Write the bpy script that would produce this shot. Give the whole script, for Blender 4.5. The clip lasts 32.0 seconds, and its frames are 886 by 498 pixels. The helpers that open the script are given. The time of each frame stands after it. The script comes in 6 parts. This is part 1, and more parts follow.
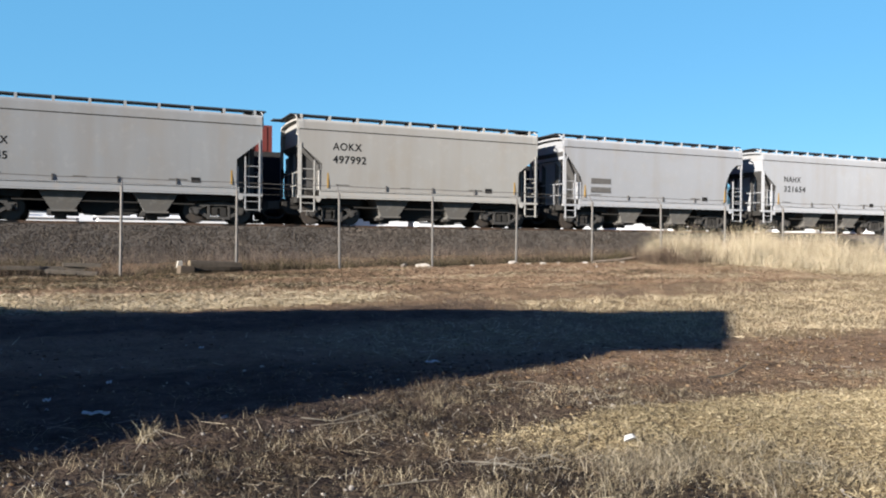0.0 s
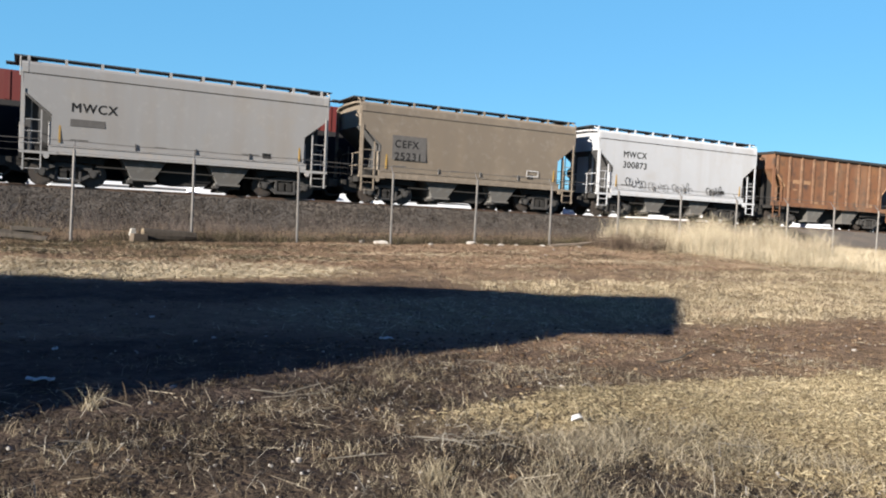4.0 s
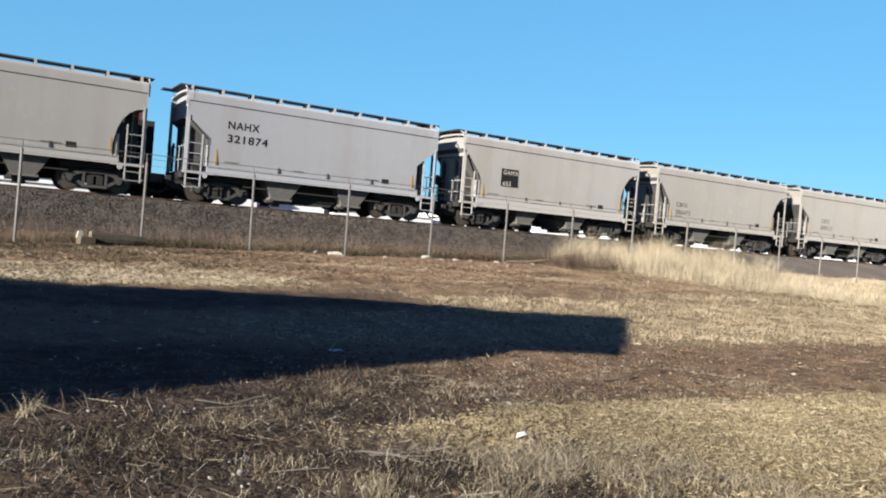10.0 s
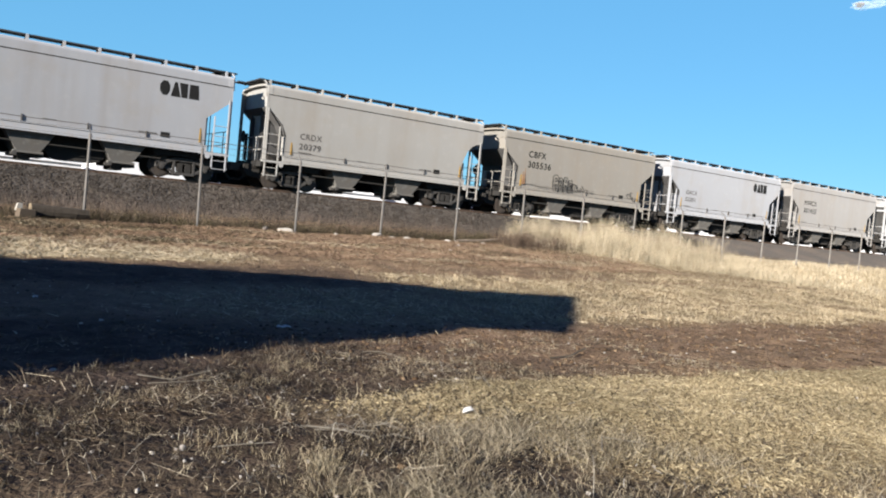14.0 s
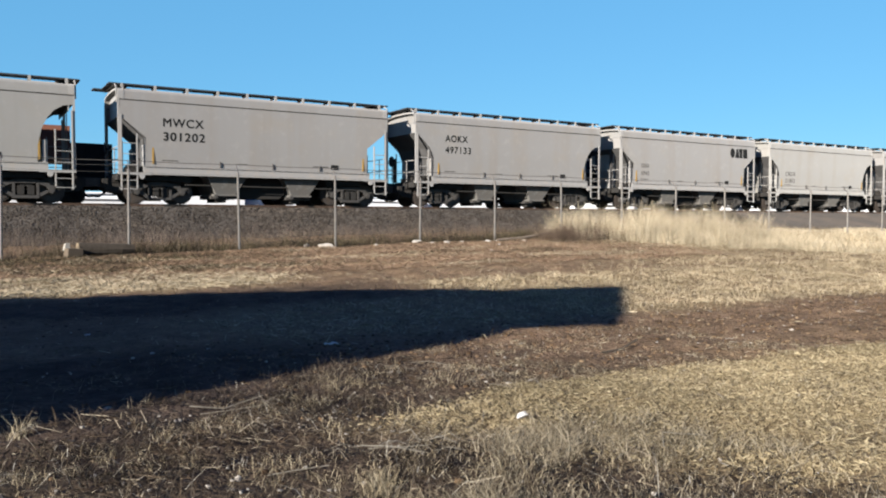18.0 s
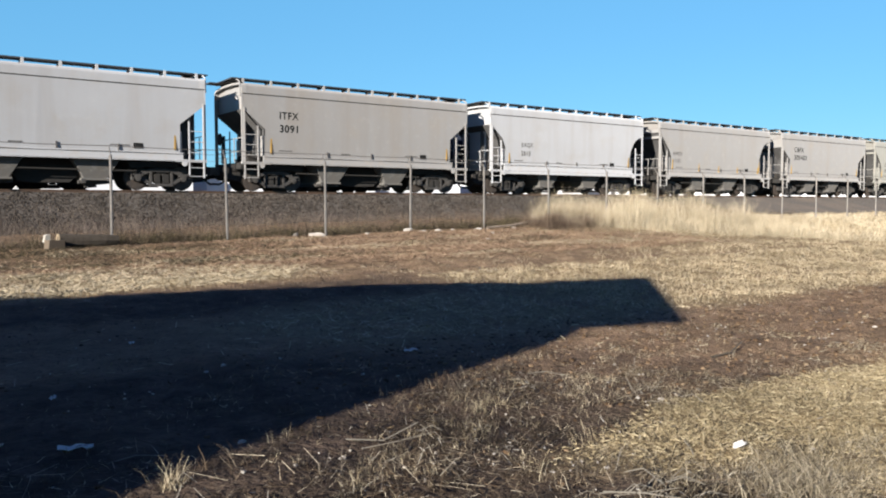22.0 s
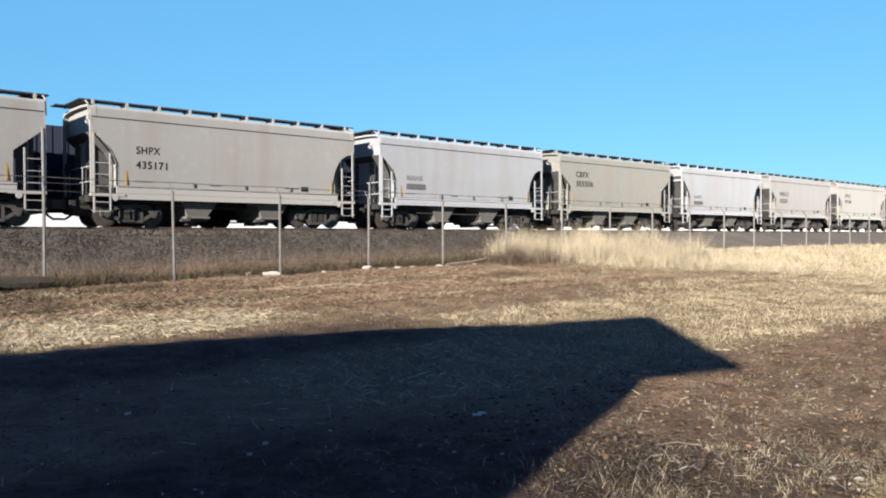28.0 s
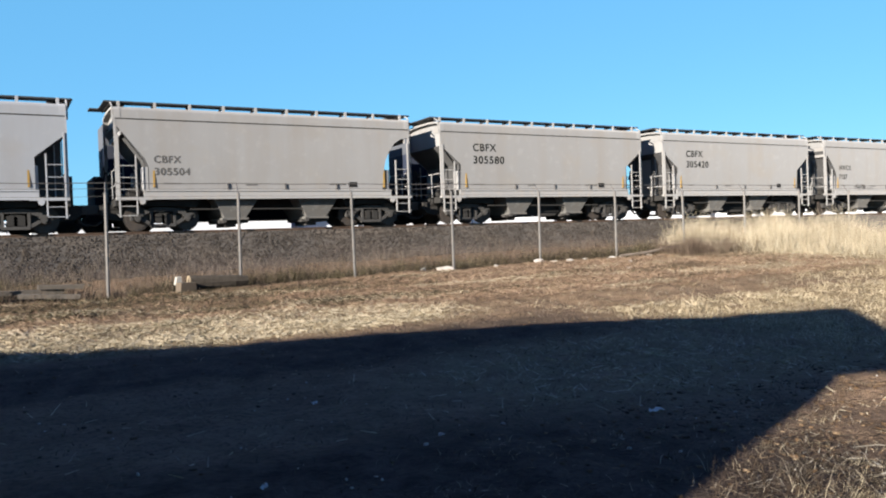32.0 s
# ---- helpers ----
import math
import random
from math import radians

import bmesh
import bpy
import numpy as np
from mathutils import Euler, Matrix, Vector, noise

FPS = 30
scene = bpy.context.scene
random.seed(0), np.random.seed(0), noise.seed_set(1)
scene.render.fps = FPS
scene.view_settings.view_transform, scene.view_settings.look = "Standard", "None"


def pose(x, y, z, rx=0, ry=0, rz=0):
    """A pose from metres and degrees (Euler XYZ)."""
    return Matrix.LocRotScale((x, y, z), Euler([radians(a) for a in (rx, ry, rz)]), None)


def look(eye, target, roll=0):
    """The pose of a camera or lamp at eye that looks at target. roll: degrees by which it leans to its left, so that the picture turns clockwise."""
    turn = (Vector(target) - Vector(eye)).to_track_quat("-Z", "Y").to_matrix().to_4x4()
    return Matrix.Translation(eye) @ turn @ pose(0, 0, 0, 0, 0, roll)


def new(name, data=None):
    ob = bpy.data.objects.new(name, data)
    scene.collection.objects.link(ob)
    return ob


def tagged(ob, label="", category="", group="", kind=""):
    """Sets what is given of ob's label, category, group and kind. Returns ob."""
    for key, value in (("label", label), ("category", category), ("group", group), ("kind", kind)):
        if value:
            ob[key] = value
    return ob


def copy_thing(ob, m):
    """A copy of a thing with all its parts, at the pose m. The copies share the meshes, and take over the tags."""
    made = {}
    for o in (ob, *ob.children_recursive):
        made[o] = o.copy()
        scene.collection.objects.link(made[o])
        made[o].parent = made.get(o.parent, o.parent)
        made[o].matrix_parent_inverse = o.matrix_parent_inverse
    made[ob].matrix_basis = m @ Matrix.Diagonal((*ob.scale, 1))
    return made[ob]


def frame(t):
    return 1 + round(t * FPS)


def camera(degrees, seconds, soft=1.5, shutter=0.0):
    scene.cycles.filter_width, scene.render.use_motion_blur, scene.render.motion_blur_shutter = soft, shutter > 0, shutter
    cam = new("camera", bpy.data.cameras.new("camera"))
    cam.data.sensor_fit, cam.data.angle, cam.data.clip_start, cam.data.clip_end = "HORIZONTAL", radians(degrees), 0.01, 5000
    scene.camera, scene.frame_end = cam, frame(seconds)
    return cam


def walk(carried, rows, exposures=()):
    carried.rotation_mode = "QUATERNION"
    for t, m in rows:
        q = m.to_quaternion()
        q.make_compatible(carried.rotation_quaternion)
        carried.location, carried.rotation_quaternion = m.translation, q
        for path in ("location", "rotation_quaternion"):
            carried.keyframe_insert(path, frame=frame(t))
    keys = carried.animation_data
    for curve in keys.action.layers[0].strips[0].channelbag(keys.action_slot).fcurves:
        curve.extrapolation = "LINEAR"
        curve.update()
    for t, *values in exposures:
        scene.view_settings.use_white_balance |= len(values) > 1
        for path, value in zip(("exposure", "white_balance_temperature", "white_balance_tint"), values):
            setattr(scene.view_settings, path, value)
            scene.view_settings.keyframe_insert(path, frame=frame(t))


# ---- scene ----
cam = camera(58.5, 32.0, soft=2.0)
PATH = [
    (0, (-0.865, -0.272, 0.687), (-0.023, 1.542, 0.67), 0.4),
    (0.5, (-0.868, -0.274, 0.706), (-0.03, 1.542, 0.684), 0.3),
    (1, (-0.879, -0.273, 0.682), (-0.033, 1.539, 0.673), 0.3),
    (1.5, (-0.871, -0.279, 0.676), (-0.048, 1.543, 0.627), -0.1),
    (2, (-0.859, -0.279, 0.681), (0.013, 1.52, 0.632), -0.1),
    (2.5, (-0.87, -0.283, 0.679), (0.039, 1.498, 0.617), 1.2),
    (3, (-0.871, -0.279, 0.67), (0.037, 1.503, 0.611), 1.5),
    (3.5, (-0.863, -0.278, 0.673), (0.056, 1.497, 0.608), 2.1),
    (5.5, (-0.844, -0.299, 0.684), (0.126, 1.449, 0.625), 3.7),
    (6, (-0.84, -0.295, 0.682), (0.149, 1.444, 0.662), 3.4),
    (6.5, (-0.847, -0.299, 0.684), (0.138, 1.442, 0.677), 3.9),
    (7, (-0.838, -0.296, 0.692), (0.132, 1.453, 0.679), 3.1),
    (7.5, (-0.844, -0.297, 0.688), (0.182, 1.419, 0.665), 4.0),
    (8, (-0.839, -0.292, 0.683), (0.22, 1.404, 0.638), 4.1),
    (8.5, (-0.848, -0.291, 0.68), (0.214, 1.403, 0.628), 4.0),
    (9, (-0.852, -0.289, 0.675), (0.169, 1.431, 0.653), 5.1),
    (9.5, (-0.849, -0.286, 0.68), (0.136, 1.454, 0.632), 4.9),
    (10, (-0.842, -0.298, 0.686), (0.19, 1.415, 0.66), 4.6),
    (10.5, (-0.826, -0.298, 0.685), (0.273, 1.373, 0.672), 4.4),
    (11, (-0.823, -0.3, 0.68), (0.325, 1.338, 0.649), 5.0),
    (11.5, (-0.825, -0.291, 0.679), (0.267, 1.384, 0.625), 5.3),
    (12, (-0.825, -0.302, 0.681), (0.265, 1.373, 0.613), 5.4),
    (12.5, (-0.827, -0.305, 0.68), (0.277, 1.362, 0.611), 5.0),
    (13, (-0.825, -0.299, 0.679), (0.29, 1.359, 0.614), 5.1),
    (13.5, (-0.825, -0.3, 0.669), (0.306, 1.348, 0.589), 5.5),
    (14, (-0.826, -0.305, 0.673), (0.311, 1.339, 0.604), 5.4),
    (14.5, (-0.816, -0.308, 0.674), (0.338, 1.323, 0.597), 5.1),
    (16.5, (-0.8, -0.283, 0.662), (0.385, 1.326, 0.573), 4.8),
    (17, (-0.79, -0.263, 0.683), (0.328, 1.394, 0.604), 3.5),
    (17.5, (-0.766, -0.262, 0.693), (0.327, 1.41, 0.592), -0.5),
    (18, (-0.775, -0.26, 0.699), (0.274, 1.442, 0.629), 0.0),
    (18.5, (-0.802, -0.266, 0.707), (0.135, 1.501, 0.691), -0.8),
    (19, (-0.865, -0.297, 0.715), (-0.087, 1.546, 0.715), -0.8),
    (19.5, (-0.907, -0.29, 0.706), (-0.272, 1.606, 0.736), -0.2),
    (20, (-1.009, -0.209, 0.67), (-0.517, 1.729, 0.657), 2.0),
    (20.5, (-1.067, -0.109, 0.729), (-0.286, 1.732, 0.693), 1.4),
    (21, (-1.211, 0.25, 0.755), (-0.406, 2.081, 0.732), -0.3),
    (21.5, (-1.329, 0.508, 0.767), (-0.406, 2.281, 0.724), 0.8),
    (22, (-1.503, 0.874, 0.8), (-0.338, 2.496, 0.689), -0.1),
    (22.5, (-1.62, 1.231, 0.802), (-1.181, 3.182, 0.761), -3.1),
    (23, (-1.736, 1.415, 0.808), (-1.047, 3.292, 0.856), -0.1),
    (23.5, (-1.843, 1.694, 0.802), (-0.915, 3.466, 0.768), 0.5),
    (24, (-1.834, 1.865, 0.805), (-1.195, 3.76, 0.793), -2.6),
    (24.5, (-1.817, 2.111, 0.797), (-1.165, 3.999, 0.688), -1.6),
    (26.5, (-1.766, 2.422, 0.807), (-0.488, 3.96, 0.744), -4.1),
    (27, (-1.788, 2.404, 0.814), (-0.569, 3.985, 0.692), -3.2),
    (27.5, (-1.778, 2.419, 0.807), (-0.428, 3.893, 0.729), -1.6),
    (28, (-1.767, 2.424, 0.808), (-0.432, 3.913, 0.786), -0.4),
    (28.5, (-1.806, 2.407, 0.806), (-0.574, 3.983, 0.843), 3.5),
    (29, (-1.801, 2.404, 0.822), (-0.722, 4.088, 0.819), 0.4),
    (29.5, (-1.799, 2.389, 0.811), (-0.699, 4.059, 0.816), 0.8),
    (30, (-1.791, 2.399, 0.809), (-0.811, 4.142, 0.764), 0.5),
    (30.5, (-1.785, 2.405, 0.807), (-0.847, 4.171, 0.761), -0.7),
    (31, (-1.778, 2.417, 0.8), (-0.909, 4.218, 0.77), -0.8),
    (31.5, (-1.803, 2.409, 0.796), (-0.88, 4.183, 0.772), -1.3),
    (32, (-1.753, 2.403, 0.812), (-0.77, 4.144, 0.782), -2.0),
]
# the clip's camera brightens and darkens a little by itself
EXPOSURE = [(0, 1.65), (1, 1.62), (3, 1.67), (6, 1.62), (7, 1.63), (8, 1.53), (9, 1.62), (10, 1.61), (11, 1.5), (12, 1.54), (14, 1.6), (17, 1.56), (18, 1.55), (19, 1.68), (20, 1.8),
            (21, 1.71), (22, 1.62), (23, 1.78), (24, 1.84), (27, 1.68), (28, 1.68), (29, 1.6), (30, 1.74), (31, 1.84), (32, 1.78)]
walk(cam, [(t, look(eye, target, roll)) for t, eye, target, roll in PATH], EXPOSURE)

# ---- world, sun, exposure ----
SUN_AZ = math.atan2(0.412, 0.911)      # the way the light travels over the ground
SUN_EL = radians(17.0)
world = bpy.data.worlds.new("sky")
scene.world = world
world.use_nodes = True
wn = world.node_tree.nodes
sky = wn.new("ShaderNodeTexSky")
sky.sky_type, sky.sun_disc = "NISHITA", False
sky.sun_elevation = SUN_EL
sky.sun_rotation = math.atan2(-0.911, -0.412)
sky.air_density, sky.dust_density, sky.ozone_density = 1.0, 0.1, 1.3
wn["Background"].inputs["Strength"].default_value = 0.040
tint = wn.new("ShaderNodeMix")
tint.data_type, tint.blend_type = "RGBA", "MULTIPLY"
tint.inputs["Factor"].default_value = 1.0
tint.inputs["B"].default_value = (0.60, 0.95, 1.21, 1)
world.node_tree.links.new(sky.outputs["Color"], tint.inputs["A"])
even = wn.new("ShaderNodeMix")
even.data_type = "RGBA"
even.inputs["Factor"].default_value = 0.6
even.inputs["B"].default_value = (1.32, 4.5, 7.95, 1)
world.node_tree.links.new(tint.outputs["Result"], even.inputs["A"])
deep = wn.new("ShaderNodeMix")
deep.data_type, deep.blend_type = "RGBA", "MULTIPLY"
deep.inputs["Factor"].default_value = 1.0
deep.inputs["B"].default_value = (0.33, 0.42, 1.12, 1)
world.node_tree.links.new(sky.outputs["Color"], deep.inputs["A"])
# the sky deepens towards the zenith
where = wn.new("ShaderNodeTexCoord")
split = wn.new("ShaderNodeSeparateXYZ")
climb = wn.new("ShaderNodeMapRange")
climb.interpolation_type = "SMOOTHSTEP"
climb.inputs["From Min"].default_value, climb.inputs["From Max"].default_value = 0.33, 0.50
whole = wn.new("ShaderNodeMix")
whole.data_type = "RGBA"
for a, b in ((where.outputs["Generated"], split.inputs[0]), (split.outputs["Z"], climb.inputs["Value"]), (climb.outputs[0], whole.inputs["Factor"]),
             (even.outputs["Result"], whole.inputs["A"]), (deep.outputs["Result"], whole.inputs["B"]), (whole.outputs["Result"], wn["Background"].inputs["Color"])):
    world.node_tree.links.new(a, b)

sun_data = bpy.data.lights.new("sun", "SUN")
sun_data.energy, sun_data.angle, sun_data.color = 4.75, radians(0.53), (1.0, 0.945, 0.865)
sun = new("sun", sun_data)
flow = Vector((math.cos(SUN_AZ) * math.cos(SUN_EL), math.sin(SUN_AZ) * math.cos(SUN_EL), -math.sin(SUN_EL)))
sun.matrix_world = flow.to_track_quat("-Z", "Y").to_matrix().to_4x4()


# ---- materials ----
def mat(name, base, rough=0.8, metal=0.0, spots=(), bump=0.0, bump_scale=30.0, objcolor=False, streak=0.0):
    """spots: (colour, scale, low, high, amount) layers of noise over the base colour."""
    m = bpy.data.materials.new(name)
    m.use_nodes = True
    n, l = m.node_tree.nodes, m.node_tree.links
    b = n["Principled BSDF"]
    b.inputs["Roughness"].default_value, b.inputs["Metallic"].default_value = rough, metal
    b.inputs["Diffuse Roughness"].default_value = 0.9
    co = n.new("ShaderNodeTexCoord").outputs["Object"]
    rnd = n.new("ShaderNodeObjectInfo")
    col = n.new("ShaderNodeRGB").outputs[0]
    col.default_value = (*base, 1)
    if objcolor:
        col = rnd.outputs["Color"]
    shift = n.new("ShaderNodeVectorMath")
    shift.operation = "MULTIPLY_ADD"
    shift.inputs[1].default_value = (1, 1, 1)
    mul = n.new("ShaderNodeMath")
    mul.operation, mul.inputs[1].default_value = "MULTIPLY", 37.0
    l.new(rnd.outputs["Random"], mul.inputs[0])
    l.new(co, shift.inputs[0])
    l.new(mul.outputs[0], shift.inputs[2])
    co2 = shift.outputs[0] if objcolor else co
    for colour, scale, low, high, amount in spots:
        t = n.new("ShaderNodeTexNoise")
        t.inputs["Scale"].default_value, t.inputs["Detail"].default_value = scale, 5.0
        t.inputs["Roughness"].default_value = 0.6
        l.new(co2, t.inputs["Vector"])
        r = n.new("ShaderNodeMapRange")
        r.inputs["From Min"].default_value, r.inputs["From Max"].default_value = low, high
        r.inputs["To Max"].default_value = amount
        l.new(t.outputs["Fac"], r.inputs["Value"])
        x = n.new("ShaderNodeMix")
        x.data_type = "RGBA"
        l.new(r.outputs[0], x.inputs["Factor"])
        l.new(col, x.inputs["A"])
        x.inputs["B"].default_value = (*colour, 1)
        col = x.outputs["Result"]
    if streak:
        mp = n.new("ShaderNodeMapping")
        mp.inputs["Scale"].default_value = (1.2, 1.2, 0.10)
        l.new(co2, mp.inputs["Vector"])
        t = n.new("ShaderNodeTexNoise")
        t.inputs["Scale"].default_value, t.inputs["Detail"].default_value = 1.0, 6.0
        l.new(mp.outputs[0], t.inputs["Vector"])
        r = n.new("ShaderNodeMapRange")
        r.inputs["From Min"].default_value, r.inputs["From Max"].default_value = 0.48, 0.75
        r.inputs["To Max"].default_value = streak
        l.new(t.outputs["Fac"], r.inputs["Value"])
        x = n.new("ShaderNodeMix")
        x.data_type = "RGBA"
        l.new(r.outputs[0], x.inputs["Factor"])
        l.new(col, x.inputs["A"])
        x.inputs["B"].default_value = (0.16, 0.12, 0.08, 1)
        col = x.outputs["Result"]
    l.new(col, b.inputs["Base Color"])
    if bump:
        t = n.new("ShaderNodeTexNoise")
        t.inputs["Scale"].default_value, t.inputs["Detail"].default_value = bump_scale, 6.0
        l.new(mp.outputs[0] if streak else co2, t.inputs["Vector"])
        u = n.new("ShaderNodeBump")
        u.inputs["Strength"].default_value, u.inputs["Distance"].default_value = 1.0, bump
        l.new(t.outputs["Fac"], u.inputs["Height"])
        l.new(u.outputs[0], b.inputs["Normal"])
    return m


PAINT = mat("car_paint", (0.5, 0.48, 0.45), 0.55, 0, [((0.22, 0.18, 0.13), 0.8, 0.52, 0.85, 0.35), ((0.4, 0.39, 0.37), 3.0, 0.55, 0.8, 0.15)], 0.018, 1.1, True, 0.26)
TRIM = mat("trim_paint", (0.6, 0.6, 0.58), 0.6, 0, [((0.3, 0.24, 0.18), 4.0, 0.5, 0.8, 0.5)], 0.0, 30, True, 0.0)
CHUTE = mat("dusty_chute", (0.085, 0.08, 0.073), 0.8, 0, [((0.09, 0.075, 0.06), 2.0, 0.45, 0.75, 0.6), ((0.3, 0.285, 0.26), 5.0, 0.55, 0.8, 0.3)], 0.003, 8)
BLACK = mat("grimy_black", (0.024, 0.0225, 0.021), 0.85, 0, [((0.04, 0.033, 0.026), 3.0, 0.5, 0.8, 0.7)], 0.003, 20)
TRUCK = mat("cast_steel_truck", (0.032, 0.029, 0.026), 0.8, 0, [((0.018, 0.016, 0.0145), 4.0, 0.45, 0.7, 0.8), ((0.075, 0.062, 0.05), 9.0, 0.55, 0.8, 0.5)], 0.004, 14)
GRATE = mat("galvanised_grating", (0.022, 0.024, 0.028), 0.7, 0.0, [((0.06, 0.06, 0.06), 9, 0.5, 0.8, 0.5)])
INK = mat("black_stencil", (0.010, 0.010, 0.010), 0.85, 0, [((0.04, 0.038, 0.034), 6.0, 0.55, 0.8, 0.3)])
FADED = mat("faded_stencil", (0.075, 0.07, 0.066), 0.8, 0, [((0.14, 0.135, 0.125), 6.0, 0.5, 0.8, 0.5)])
YELLOW = mat("yellow_reflector", (0.25, 0.15, 0.03), 0.5, 0, [((0.3, 0.2, 0.08), 8.0, 0.5, 0.8, 0.6)])
RUST = mat("rusty_brown", (0.105, 0.044, 0.019), 0.85, 0.0, [((0.185, 0.09, 0.034), 0.9, 0.48, 0.75, 0.85), ((0.032, 0.019, 0.014), 1.8, 0.46, 0.68, 0.85)], 0.006, 12, False, 0.45)
# ribs: worn paint made paler than the body for the sun on them
RIB = mat("worn_sunlit_rib", (0.135, 0.068, 0.034), 0.85, 0, [((0.22, 0.14, 0.085), 2.2, 0.5, 0.75, 0.7), ((0.05, 0.026, 0.016), 4.0, 0.5, 0.7, 0.8)])
RUSTPALE = mat("faded_tan_paint", (0.2, 0.115, 0.06), 0.85, 0, [((0.11, 0.05, 0.025), 5.0, 0.45, 0.75, 0.8)])
WHEEL = mat("wheel_steel", (0.045, 0.036, 0.03), 0.6, 0.4, [((0.09, 0.065, 0.045), 5.0, 0.5, 0.8, 0.7)])
RAIL = mat("rail_steel", (0.12, 0.075, 0.05), 0.5, 0.6, [((0.2, 0.12, 0.08), 3.0, 0.5, 0.8, 0.6)])
TIE = mat("tie_timber", (0.07, 0.055, 0.045), 0.9, 0, [((0.14, 0.12, 0.1), 6.0, 0.5, 0.8, 0.6)], 0.006, 25)
GALV = mat("galvanised_post", (0.13, 0.12, 0.11), 0.55, 0.4, [((0.3, 0.24, 0.18), 5.0, 0.5, 0.8, 0.6)])
WIRE = mat("weathered_wire", (0.06, 0.054, 0.049), 0.7, 0.2, [((0.1, 0.07, 0.05), 6.0, 0.5, 0.8, 0.5)])
BONE = mat("pale_concrete", (0.27, 0.245, 0.215), 0.9, 0, [((0.2, 0.17, 0.14), 8.0, 0.5, 0.75, 0.7)], 0.006, 20)
WOOD = mat("grey_timber", (0.085, 0.065, 0.05), 0.9, 0, [((0.17, 0.14, 0.11), 5.0, 0.45, 0.75, 0.8), ((0.08, 0.06, 0.04), 14.0, 0.5, 0.75, 0.7)], 0.006, 25)
BARK = mat("weathered_bark", (0.04, 0.033, 0.026), 0.95, 0, [((0.016, 0.013, 0.010), 9.0, 0.5, 0.75, 0.7)], 0.015, 14)
PLANK = mat("bleached_plank", (0.085, 0.07, 0.054), 0.9, 0, [((0.06, 0.05, 0.04), 6.0, 0.5, 0.75, 0.7)], 0.004, 25)
CUT2 = mat("split_wood", (0.09, 0.066, 0.043), 0.9, 0, [((0.05, 0.04, 0.025), 9.0, 0.5, 0.75, 0.7)])
SLAB = mat("bleached_slab", (0.27, 0.25, 0.215), 0.9, 0, [((0.16, 0.14, 0.11), 9.0, 0.5, 0.75, 0.6)])
CUT = mat("sawn_wood", (0.21, 0.16, 0.10), 0.85, 0, [((0.18, 0.12, 0.07), 12.0, 0.5, 0.75, 0.5)])
# slope sheets and end plates: grime and their shade mixed into one dark colour
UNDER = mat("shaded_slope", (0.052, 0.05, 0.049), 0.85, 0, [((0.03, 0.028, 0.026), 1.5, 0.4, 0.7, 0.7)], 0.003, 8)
WHITEWALL = mat("white_cladding", (0.56, 0.56, 0.57), 0.6, 0, [((0.44, 0.44, 0.45), 0.3, 0.5, 0.8, 0.5)])
SIDING = mat("house_siding", (0.5, 0.45, 0.38), 0.8, 0, [((0.38, 0.33, 0.27), 2.0, 0.5, 0.8, 0.5)])
SHINGLE = mat("roof_shingle", (0.12, 0.11, 0.10), 0.9, 0, [((0.2, 0.18, 0.16), 6.0, 0.5, 0.8, 0.6)])
RED = mat("red_container", (0.105, 0.010, 0.008), 0.85, 0, [((0.085, 0.014, 0.011), 2.0, 0.5, 0.8, 0.5)], 0.0, 10, False, 0.15)
LITTER = mat("white_litter", (0.36, 0.35, 0.34), 0.6, 0, [((0.3, 0.27, 0.24), 20.0, 0.5, 0.8, 0.5)])

for m_ in (INK, BLACK, FADED, BARK):
    m_.node_tree.nodes["Principled BSDF"].inputs["Specular IOR Level"].default_value = 0.15


